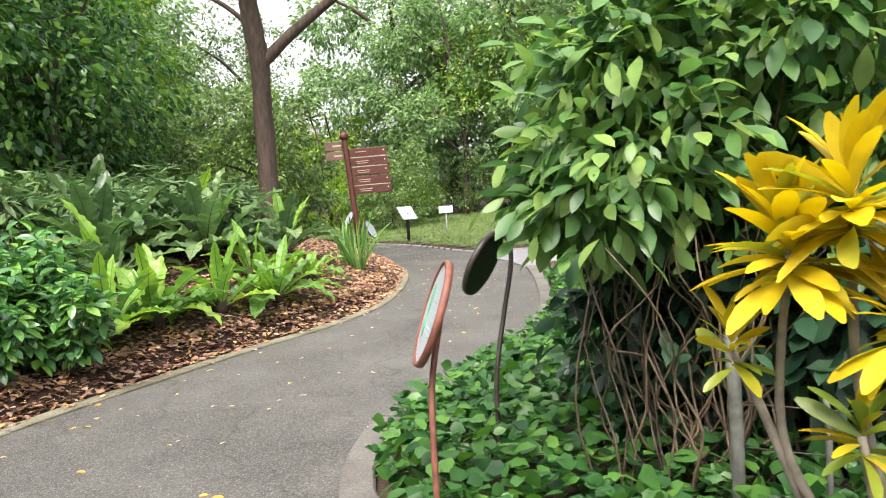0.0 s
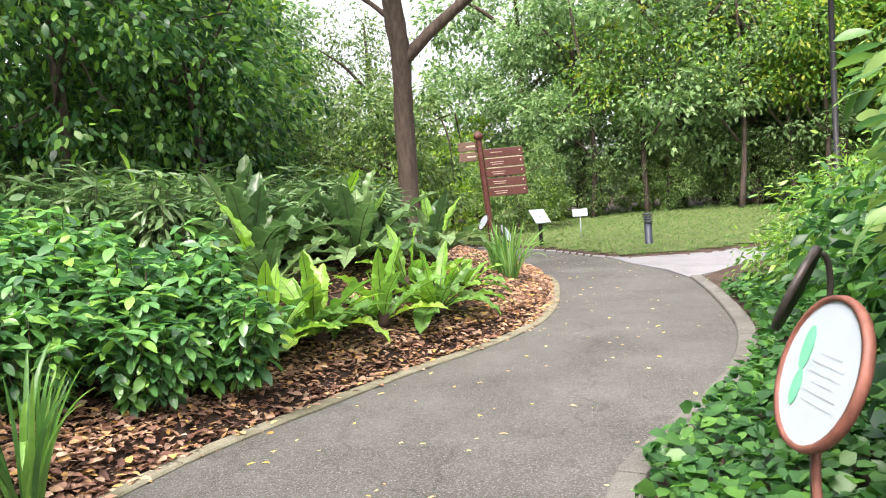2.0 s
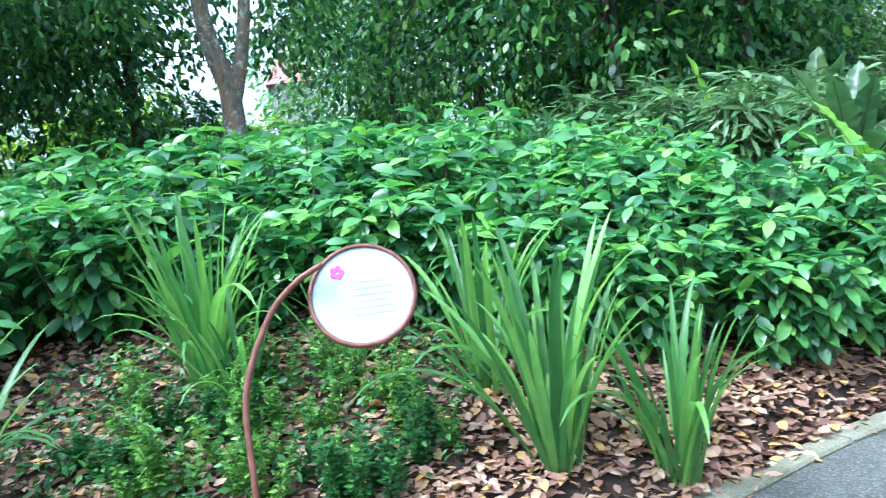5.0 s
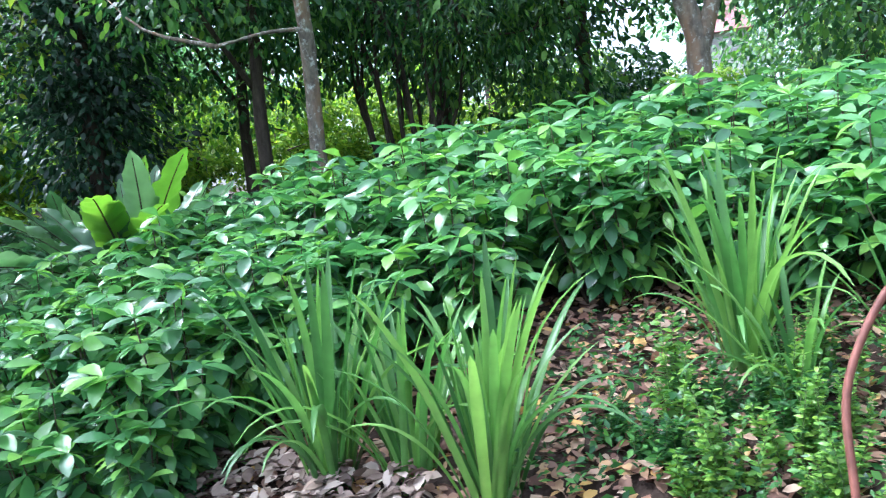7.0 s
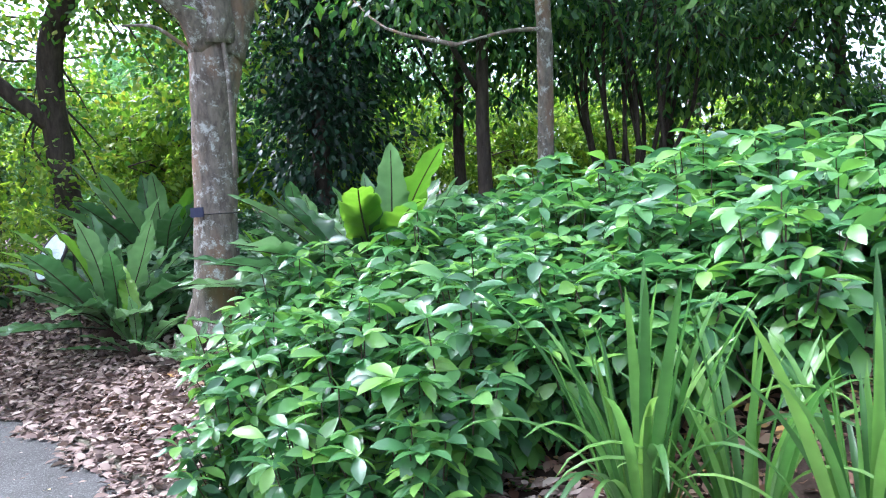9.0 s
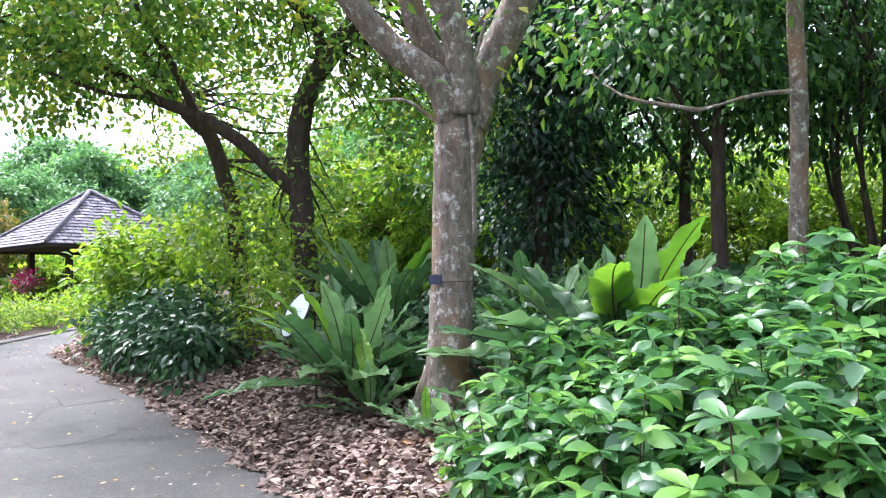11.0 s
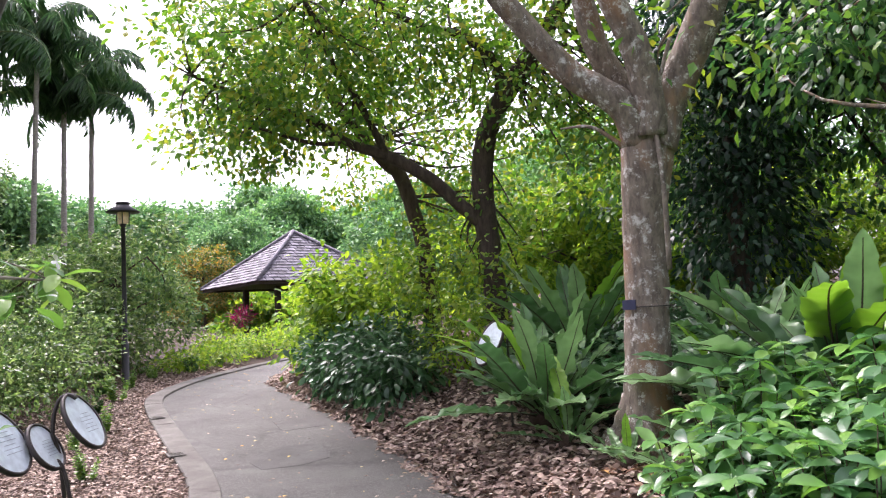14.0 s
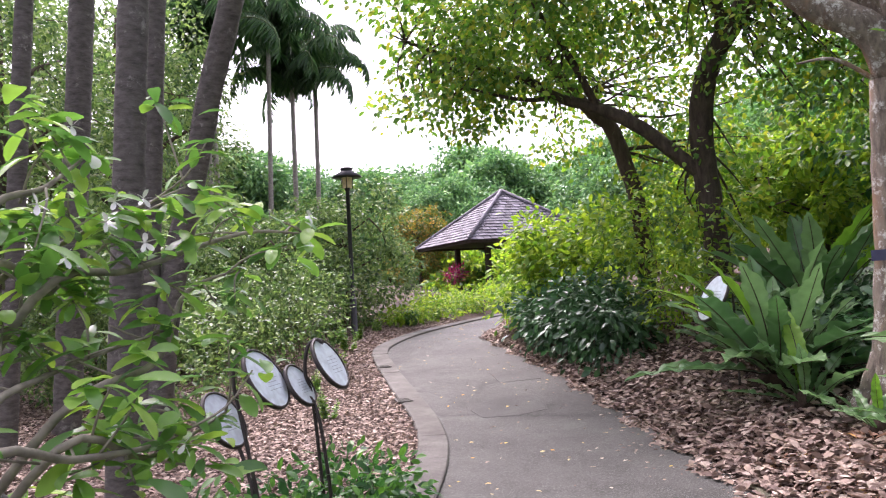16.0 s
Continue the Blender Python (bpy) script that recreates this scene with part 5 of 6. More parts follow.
# ---- backdrop trees, built once and repeated ----
def crown_tree(name, label, group, material, leaf, tall, spread, base, clumps, per, bark=M_BARKBROWN, hang=0.3, lobe_count=12, lobe_size=0.42):
    limbs = [([(0, 0, -0.3), (0.1, 0.05, tall * 0.3), (-0.05, 0.1, tall * 0.6), (0, 0, tall * 0.9)], [0.03 * tall, 0.02 * tall, 0.012 * tall, 0.004 * tall])]
    for i in range(5):
        a, z = rng.uniform(0, 6.3), rng.uniform(0.3, 0.65) * tall
        limbs.append(([(0, 0, z), (spread * 0.4 * math.cos(a), spread * 0.4 * math.sin(a), z + 0.1 * tall), (spread * 0.8 * math.cos(a), spread * 0.8 * math.sin(a), z + 0.16 * tall)], [0.01 * tall, 0.007 * tall, 0.003 * tall]))
    lobes = []
    for i in range(lobe_count):
        f = (i + 0.5) / lobe_count
        a, q = 2.4 * i + rng.uniform(-0.4, 0.4), rng.uniform(0.5, 0.85) * math.sin(math.pi * (0.12 + 0.78 * f)) ** 0.7
        z = base + (tall - base) * (0.1 + 0.8 * f)
        rr = spread * lobe_size * rng.uniform(0.8, 1.2)
        lobes.append(((spread * q * math.cos(a), spread * q * math.sin(a), z), (rr, rr, rr * 0.75), clumps // lobe_count))
    return tree(name, label, limbs, bark, lobes, material, group, (0, 0, 0), leaf, 0.5, per, hang, spread * 0.075, twigs=1, shell=0.75)


def plant_out(proto, spots):
    for i, (x, y, k) in enumerate(spots):
        m = pose(x, y, ht(x, y), 0, 0, rng.uniform(0, 360)) @ Matrix.Scale(k, 4)
        if i == 0:
            proto.matrix_basis = m
        else:
            c = copy_thing(proto, Matrix())
            c.matrix_basis = m


plant_out(crown_tree("woodland_tree", "grey-green small-leaved woodland tree beyond the lawn", "woodland trees", M_FOREST, 0.25, 11, 3.8, 0.6, 440, 44),
          [(-1.5, 31, 1.0), (4, 29.5, 1.05), (9.5, 31, 1.0), (15, 30, 1.1), (21, 33, 1.1), (7, 36, 1.3), (13, 37, 1.35), (-17, 38, 1.2), (20, 40, 1.4), (27, 34, 1.2), (33, 30, 1.2), (6.5, 28.3, 0.8), (12.5, 28.5, 0.85), (0.5, 28.8, 0.75), (17.5, 28, 0.85), (-18, 42, 1.4), (-22, 50, 1.6)])
plant_out(crown_tree("woodland_tree", "tall yellow-green woodland tree beyond the lawn", "woodland trees", M_TREE, 0.26, 13, 3.4, 3.0, 420, 40),
          [(9.0, 27.5, 0.8), (12.5, 27, 0.9), (-14, 31, 1.0), (17, 26, 0.9), (24, 26, 1.0), (-16, 30, 1.0)])
plant_out(crown_tree("woodland_shrub", "bright green shrub at the edge of the wood", "woodland shrubs", M_BRIGHT, 0.15, 2.6, 1.5, 0.1, 160, 40),
          [(-5.5, 24.5, 0.9), (-3.2, 27.5, 0.85), (-1.0, 27.8, 0.7), (-8.5, 22, 1.0), (-7.5, 19, 0.9), (3, 29, 0.8), (-7.5, 29, 1.6), (-4.5, 29.5, 1.5), (-9.8, 29, 1.5), (-6.5, 27, 1.2), (-9.5, 26, 1.3), (-12.5, 24, 1.3), (-22, 10, 1.2), (-24, 6, 1.3), (-21.5, 2.5, 1.2), (-23, -1.5, 1.3), (-18, 8, 0.9),
           (-17.5, 16, 1.1), (-14, 18.5, 1.1), (-20, -4.5, 1.1), (-19.6, 2.6, 1.0), (-20.2, 5.0, 1.1), (-19.8, 0.2, 1.0), (-20.6, -2.0, 1.1), (-19.2, 7.6, 1.0), (-15.6, 9.6, 0.7), (-10, 18, 1.1), (-23, -5.5, 1.2), (-16.6, -3.8, 1.0), (-17.8, -5.4, 1.15)])
plant_out(crown_tree("understorey_shrub", "dark fine-leaved shrub behind the trees", "understorey shrubs", M_OLIVE, 0.12, 3.2, 1.7, 0.1, 240, 40),
          [(-4.6, 19.4, 1.25), (-1.8, 24.8, 0.9), (-6.8, 17.5, 0.95), (-13.4, -14.6, 0.95), (-12.2, -15.2, 0.9), (-10.8, -13.0, 0.75), (-15.2, -14.8, 1.1), (-9.6, -11.4, 0.55), (-11.6, -13.6, 0.9), (-8.6, -12.4, 0.8), (-7.2, -11.2, 0.7),
           (1.2, 28.2, 0.7), (3.4, 27.9, 0.8), (5.4, 28.4, 0.75), (7.6, 27.8, 0.85), (9.9, 28.3, 0.8), (12.2, 27.8, 0.9), (14.6, 28.2, 0.9), (17.0, 27.5, 0.9)])
plant_out(crown_tree("dark_shrub", "dense dark shrub at the back of the bed", "dark shrubs", M_DARKTREE, 0.16, 3.4, 1.6, 0.1, 200, 40),
          [(-9.0, 12.0, 0.6), (-14.6, 7.8, 0.6), (-6.8, 14.6, 0.7)])
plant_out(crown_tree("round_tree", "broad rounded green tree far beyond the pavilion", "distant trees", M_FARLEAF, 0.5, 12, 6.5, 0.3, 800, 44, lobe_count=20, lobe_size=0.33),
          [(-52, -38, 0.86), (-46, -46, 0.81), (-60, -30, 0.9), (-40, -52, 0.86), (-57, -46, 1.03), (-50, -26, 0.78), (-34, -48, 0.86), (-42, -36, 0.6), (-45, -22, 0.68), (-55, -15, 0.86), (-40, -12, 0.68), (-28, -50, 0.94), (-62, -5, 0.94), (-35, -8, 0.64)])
plant_out(crown_tree("orange_shrub", "rounded shrub with orange new leaves near the pavilion", "orange shrubs", M_ORANGE, 0.2, 5.2, 2.3, 0.2, 260, 40), [(-28.4, -25.1, 0.74)])
plant_out(crown_tree("light_tree", "airy tree with thin foliage against the sky", "distant trees", M_OLIVE, 0.2, 12, 3.5, 1.2, 300, 34), [(-9.8, 40, 1.0), (-8.0, -16.5, 0.75), (-4.8, -14.0, 0.7), (-11.5, -19.0, 0.8), (-14.5, -24.0, 0.9), (-2.0, -14.5, 0.7), (-17, -30, 1.0), (-12, -26, 1.0), (-7, -22, 1.0), (-21, -36, 1.1), (-2.5, -20, 1.0), (-10, -34, 1.1), (3, -17, 0.9)])
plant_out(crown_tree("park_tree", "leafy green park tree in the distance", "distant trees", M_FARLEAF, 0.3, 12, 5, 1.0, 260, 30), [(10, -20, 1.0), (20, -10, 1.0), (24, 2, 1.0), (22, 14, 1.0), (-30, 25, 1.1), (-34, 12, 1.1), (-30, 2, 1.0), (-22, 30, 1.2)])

for wx, wy, wh in ((2.6, 27.2, 9.0), (5.6, 26.8, 8.5), (8.2, 26.4, 9.5), (7.4, 27.0, 8.0), (11.0, 26.4, 9.0), (0.8, 27.6, 8.0), (13.5, 25.8, 9.0)):
    wz = ht(wx, wy)
    tree("slim_tree", "slim dark-stemmed tree standing at the edge of the wood",
         [([(wx, wy, wz - 0.1), (wx + rng.uniform(-0.3, 0.3), wy, wz + 3), (wx + rng.uniform(-0.6, 0.6), wy, wz + wh)], [0.1, 0.08, 0.03]),
          ([(wx, wy, wz + 2.2), (wx + rng.choice([-1, 1]) * 0.9, wy - 0.3, wz + 3.6), (wx + rng.uniform(-1.5, 1.5), wy - 0.5, wz + 4.6)], [0.05, 0.035, 0.015])],
         M_BARKDARK, [((wx, wy - 0.3, wz + 4.2), (1.5, 1.2, 1.0), 26), ((wx + 0.6, wy - 0.2, wz + 5.8), (1.6, 1.3, 1.0), 26)], M_TREE, "slim trees", leaf=0.2, per=26)


# ---- palms ----
def palm_frond(length, material):
    rach, lf = Geo(), Geo()
    t = np.linspace(0, 1, 9)
    ang = 0.15 + 2.75 * t ** 1.35
    st = length / 8
    x = np.concatenate([[0], np.cumsum(np.sin(ang[:-1]) * st)])
    z = np.concatenate([[0], np.cumsum(np.cos(ang[:-1]) * st)])
    add_tube(rach, np.column_stack([x, 0 * x, z]), [0.03, 0.008], 5, 1)
    q = np.linspace(0.12, 1, 46)
    px, pz = np.interp(q, t, x), np.interp(q, t, z)
    for s in (-1, 1):
        d = np.column_stack([np.full(46, 0.45), np.full(46, s * 1.0), np.full(46, -0.55)])
        ln = length * 0.3 * np.interp(q, [0, 0.3, 1], [0.7, 1, 0.4])
        add_leaves(lf, np.column_stack([px, 0 * px, pz]), d, ln, 0.06, False, 0.6, 0.2, 0.2)
    return rach.mesh("rachis", M_STEM), lf.mesh("leaf_blade", material)


palm_leaf = palm_frond(3.1, M_PALM)


def palm(x, y, tall, radius, label, size=1.0, lean=(0, 0), fronds=14, foot=None, group="palms"):
    z0 = ht(x, y)
    ob = thing("palm_tree", label, "palm", (x, y, z0), group)
    pts = [(lean[0] * f, lean[1] * f, tall * f - 0.1 * (f == 0)) for f in (0, 0.25, 0.5, 0.75, 1)]
    g = Geo()
    p = smooth_path(pts, 12)
    add_tube(g, p, [radius * (1.15 if i == 0 else 1 - 0.2 * i / 47 + (0.04 if i % 3 == 0 else 0)) for i in range(len(p))], 12, 1)
    part("trunk", g, M_PALEPALM if group == "slender palms" else M_PALMBARK, ob)
    for i in range(fronds):
        f = part("frond", palm_leaf[0], None, ob)
        f.matrix_basis = pose(pts[-1][0], pts[-1][1], tall, 0, -25 + 75 * (i / max(1, fronds)), i * 137.5) @ Matrix.Scale(size * rng.uniform(0.85, 1.1), 4)
        part("leaf_blade", palm_leaf[1], None, f)


palm(-5.37, -5.48, 9.5, 0.12, "tall palm with a ringed dark trunk close to the path", 1.0, (-0.4, 0.42))
palm(-6.57, -7.65, 9.5, 0.12, "tall palm with a grey ringed trunk", 1.0, (-0.4, 0.42))
palm(-6.4, -9.3, 10, 0.16, "tall palm with a rough brown trunk", 1.0, (-0.5, 0.42))
palm(-5.5, -8.45, 10, 0.1, "tall slim palm with a ringed trunk", 1.0, (-0.5, 0.42))
for px, py, phh, pl in ((-19.3, -22.3, 8.0, 0.1), (-17.8, -21.8, 9.6, 0.09), (-21.0, -23.2, 9.0, 0.1), (-16.0, -22.5, 10.0, 0.1), (-15.2, -20.5, 8.6, 0.09)):
    palm(px, py, phh, pl, "slender pale-trunked palm standing beyond the lamp", 1.05, (rng.uniform(-0.4, 0.4), 0.2), 16, group="slender palms")
tree("leaning_tree", "grey leaning tree trunk behind the labels", [([(-6.65, -7.6, 0.0), (-6.76, -7.52, 1.21), (-6.91, -7.43, 2.11), (-7.05, -7.24, 3.0), (-7.13, -6.97, 3.88), (-7.19, -6.61, 4.7), (-7.22, -6.2, 5.5), (-7.2, -5.6, 8)], [0.17, 0.14, 0.13, 0.13, 0.12, 0.1])],
     M_PALMBARK, [((-7.2, -5.4, 9), (1.8, 1.8, 1.0), 30)], M_TREE, leaf=0.14)


# ---- shrubs beside the path ----
def mound(name, label, category, lobes, material, leaf, per, wide=0.5, hang=0.2, fine=False, clump_r=0.16, group=""):
    ob = thing(name, label, category, (0, 0, 0), group)
    st, lv = Geo(), Geo()
    for (c, r, k) in lobes:
        for i in range(max(4, k // 11)):
            u = unit(rng.normal(0, 1, 3)) * np.asarray(r) * 0.8
            foot = (c[0] + rng.normal(0, 0.3 * r[0]), c[1] + rng.normal(0, 0.3 * r[1]), ht(c[0], c[1]) - 0.05)
            q1, q2 = np.asarray(foot), np.asarray(c) + u * np.array([1, 1, 0.6])
            sway = 0.05 * np.linalg.norm(q2 - q1)
            add_tube(st, [q1] + [q1 * (1 - f) + q2 * f + rng.normal(0, sway, 3) * [1, 1, 0.3] for f in (0.25, 0.5, 0.75)] + [q2], [0.006, 0.003], 5, 2)
    cloud(lv, [l[0] for l in lobes], [l[1] for l in lobes], [l[2] for l in lobes], per, leaf, wide, hang, fine, 0.6, clump_r)
    part("stem", st, M_TWIG, ob)
    part("foliage", lv, material, ob)


mound("shade_shrub", "dense dark glossy shrub spilling over the leaf litter", "shrub",
      [((-12.7, -5.9, 1.0), (0.75, 0.75, 0.65), 70), ((-13.4, -6.7, 0.95), (0.75, 0.75, 0.6), 70), ((-12.1, -5.3, 0.85), (0.5, 0.5, 0.5), 36), ((-13.9, -7.6, 0.9), (0.6, 0.6, 0.55), 46)], M_SHADESHRUB, 0.15, 22, 0.48, 0.5, "broad")
mound("bright_shrub", "bright yellow-green leafy shrub by the path", "shrub",
      [((-14.6, -7.5, 1.8), (0.9, 0.9, 0.8), 70), ((-14.9, -8.6, 1.55), (0.75, 0.75, 0.85), 70), ((-14.0, -6.5, 2.1), (0.8, 0.8, 0.85), 50), ((-15.0, -7.9, 1.0), (0.9, 0.9, 0.6), 50), ((-14.4, -7.9, 2.3), (0.7, 0.7, 0.5), 40)], M_BRIGHT, 0.15, 22, 0.5, 0.2, "broad", 0.17)
mound("vine_shrub", "leafy vines climbing round the dark tree", "shrub",
      [((-12.9, -4.7, 2.0), (0.9, 0.9, 1.0), 46), ((-12.6, -4.2, 1.2), (0.8, 0.8, 0.6), 36), ((-13.6, -5.4, 2.4), (0.8, 0.8, 0.9), 40)], M_BRIGHT, 0.11, 22, 0.55, 0.3)
for bx, by, bs in ((-17.0, -13.4, 0.8), (-18.5, -13.7, 0.9), (-20.0, -14.0, 1.0), (-21.5, -14.4, 1.0), (-15.8, -13.3, 0.6), (-22.8, -15.2, 1.1), (-19.2, -15.2, 1.0)):
    mound("border_shrub", "low yellow-green border shrub before the pavilion", "shrub", [((bx, by, ht(bx, by) + 0.3 * bs), (0.8 * bs, 0.8 * bs, 0.28 * bs), 40)], M_BRIGHT, 0.12, 22, group="border shrubs")
for bx, by in ((-23.4, -18.4), (-23.8, -18.9)):
    mound("magenta_shrub", "magenta-leaved cordyline beside the pavilion", "shrub", [((bx, by, ht(bx, by) + 0.75), (0.18, 0.18, 0.24), 8)], M_MAGENTA, 0.2, 14, 0.25, -0.4, group="magenta shrubs")
for bx, by in ((-25.6, -16.4), (-26.2, -15.8)):
    mound("orange_flower_shrub", "low shrub with orange-red leaves beside the pavilion", "shrub", [((bx, by, ht(bx, by) + 0.45), (0.5, 0.5, 0.25), 26)], M_ORANGE, 0.2, 16, 0.5, 0.1, group="orange-leaved shrubs")
for bx, by in ((-31.5, -22.0), (-30.0, -24.0), (-33.0, -20.0)):
    mound("pavilion_shrub", "bright leafy shrub beyond the pavilion", "shrub", [((bx, by, ht(bx, by) + 1.0), (1.6, 1.6, 0.9), 60)], M_BRIGHT, 0.3, 16, 0.6, group="shrubs beyond the pavilion")
mound("pavilion_shrub", "broad dark leaves under the pavilion", "shrub", [((-26.8, -20.8, ht(-26.8, -20.8) + 0.2), (1.8, 1.8, 0.3), 60)], M_TREE, 0.35, 16, 0.7)

# leafy shrubs among the mulch
for bx, by, bz, br, bk in ((-11.0, -11.0, 1.1, 0.9, 60), (-9.9, -9.9, 0.9, 0.85, 56), (-11.3, -12.7, 1.4, 1.0, 60), (-8.6, -9.3, 0.8, 0.7, 44), (-7.4, -8.4, 0.75, 0.6, 36)):
    mound("open_shrub", "twiggy shrub with small leaves standing in mulch", "shrub", [((bx, by, ht(bx, by) + bz), (br, br, bz * 0.75), bk)], M_OLIVE, 0.08, 24, 0.55, 0.1, False, 0.17, "mulch shrubs")
mound("low_shrub", "low bright green leafy plant below the labels", "shrub",
      [((-5.9, -3.75, 0.28), (0.55, 0.5, 0.22), 34), ((-6.5, -4.1, 0.22), (0.35, 0.35, 0.18), 16), ((-5.2, -3.6, 0.3), (0.45, 0.4, 0.24), 24)], M_COVER, 0.09, 20, 0.5, 0.1, True, 0.1)
# the flowering shrub that reaches in from the side
fl = thing("flowering_shrub", "straggly shrub with white star flowers and pale twigs", "shrub", (0, 0, 0))
FL_ROOT = np.array([-3.3, -3.3, 0.0])
FL_LIMBS = [
    ((-3.55, -2.12, 1.20), (-3.82, -2.14, 1.17), (-4.04, -2.16, 1.16), (-4.19, -2.20, 1.18)),
    ((-3.58, -2.25, 1.27), (-3.85, -2.38, 1.40), (-4.24, -2.42, 1.50)),
    ((-3.62, -2.39, 1.49), (-3.89, -2.56, 1.63), (-4.27, -2.66, 1.93)),
    ((-3.81, -2.40, 1.63), (-4.19, -2.53, 1.72), (-4.66, -2.57, 1.86), (-5.02, -2.64, 1.87)),
    ((-3.63, -2.39, 1.69), (-3.85, -2.45, 1.70), (-3.87, -2.56, 1.89)),
    ((-3.83, -2.31, 1.27), (-4.19, -2.39, 1.40), (-4.38, -2.53, 1.63), (-4.67, -2.60, 1.72)),
    ((-3.63, -2.38, 1.82), (-3.88, -2.47, 1.99), (-4.05, -2.59, 2.12)),
    ((-3.79, -2.18, 1.20), (-4.08, -2.25, 1.11), (-4.39, -2.30, 1.20)),
    ((-3.66, -2.51, 1.59), (-4.05, -2.69, 1.85), (-4.53, -2.78, 2.07))]
tips = []
for pts in FL_LIMBS:
    pts = [np.array(p) for p in pts]
    tw = Geo()
    add_tube(tw, [FL_ROOT + rng.normal(0, 0.08, 3) * [1, 1, 0], FL_ROOT * 0.35 + pts[0] * 0.65 + [0.12, -0.1, -0.2]] + pts, [0.02, 0.016, 0.011, 0.004], 7, 5)
    part("branch", tw, M_PALETWIG, fl)
    tips.append(pts[-1])
    for i in range(1, len(pts)):
        for f in (0.3, 0.65, 1.0):
            q = pts[i - 1] * (1 - f) + pts[i] * f
            tip = q + rng.normal(0, 0.11, 3) + [0, 0, 0.07]
            tw = Geo()
            add_tube(tw, [q, q * 0.5 + tip * 0.5 + rng.normal(0, 0.02, 3), tip], [0.005, 0.003], 5, 3)
            part("twig", tw, M_PALETWIG, fl)
            tips.append(tip)
for i in range(12):
    foot = FL_ROOT + rng.normal(0, 0.2, 3) * [1, 0.6, 0] + [-0.2, 0, 0]
    tip = foot + rng.normal(0, 0.25, 3) * [1, 1, 0.3] + [-0.1, 0.15, rng.uniform(0.5, 0.9)]
    tw = Geo()
    add_tube(tw, [foot, foot * 0.5 + tip * 0.5 + [0.03, 0, 0.1], tip], [0.008, 0.004], 5, 4)
    part("branch", tw, M_PALETWIG, fl)
    tips.append(tip)
tips = np.array(tips)
lv = Geo()
ci = np.repeat(np.arange(len(tips)), 9)
ta = rng.uniform(0, 2 * np.pi, len(ci))
sz = rng.uniform(0.07, 0.15, len(ci))
add_straps(lv, tips[ci] + rng.normal(0, 0.028, (len(ci), 3)), np.column_stack([np.cos(ta), np.sin(ta), rng.uniform(-0.7, 0.6, len(ci))]), sz, sz * 0.4, 0.3, 0.3)
part("foliage", lv, M_FLOWERLEAF, fl)
for i in range(13):
    pg = Geo()
    c = tips[(i * 5 + 2) % len(tips)] + np.array([0.03, 0.11, 0.05])
    fa = np.linspace(0, 2 * np.pi, 6)[:-1] + i
    add_straps(pg, np.repeat(c[None], 5, 0), np.column_stack([np.cos(fa), 0.6 + 0 * fa, np.sin(fa)]), 0.04, 0.019, 0.1, 0.1)
    part("flower", pg, M_PETAL, fl)

# ---- the corner bed with the climbing shrub ----
mound("climbing_shrub", "large overgrown shrub with broad dull green leaves over a fence", "shrub",
      [((0.76, 3.05, 1.65), (0.34, 0.36, 0.42), 36), ((1.05, 3.3, 1.95), (0.45, 0.5, 0.45), 40), ((1.5, 3.2, 2.0), (0.6, 0.6, 0.55), 50), ((1.08, 3.8, 1.8), (0.4, 0.5, 0.5), 34), ((2.2, 3.2, 1.9), (0.7, 0.7, 0.7), 50), ((1.4, 4.3, 1.95), (0.6, 0.6, 0.6), 40),
       ((0.66, 3.05, 1.38), (0.22, 0.24, 0.25), 14), ((1.85, 4.9, 0.7), (0.7, 0.5, 0.5), 36), ((2.2, 4.4, 0.8), (0.8, 0.5, 0.6), 40), ((1.4, 4.5, 1.0), (0.35, 0.5, 0.4), 22), ((2.5, 3.0, 1.1), (0.6, 0.4, 0.5), 24), ((1.5, 3.2, 1.3), (0.6, 0.45, 0.3), 26)], M_CLIMB, 0.14, 30, 0.42, 0.35, "broad", 0.11)
# Dark leaf fill: its colour supplies the shadow at the shrub's foot.
mound("shade_shrub", "undergrowth below the climbing shrub, its dark leaves standing in for shadow", "shrub",
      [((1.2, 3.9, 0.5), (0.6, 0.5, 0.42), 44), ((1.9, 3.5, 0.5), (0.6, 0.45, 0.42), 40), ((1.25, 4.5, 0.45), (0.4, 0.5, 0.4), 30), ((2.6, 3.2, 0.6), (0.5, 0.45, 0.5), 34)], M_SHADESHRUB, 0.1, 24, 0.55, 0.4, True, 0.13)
# Leaf colour taken near black to paint the deep shade of this hollow.
mound("shade_shrub", "near-black leaves standing in for deep shade under the climbing shrub", "shrub",
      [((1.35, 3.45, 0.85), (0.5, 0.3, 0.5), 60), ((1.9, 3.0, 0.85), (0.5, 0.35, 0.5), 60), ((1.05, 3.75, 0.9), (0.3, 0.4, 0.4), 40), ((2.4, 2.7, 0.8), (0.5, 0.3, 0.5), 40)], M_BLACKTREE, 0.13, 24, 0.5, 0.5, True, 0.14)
vine = thing("bare_vine", "tangle of bare tan woody stems below the climbing shrub", "vine", (0, 0, 0))
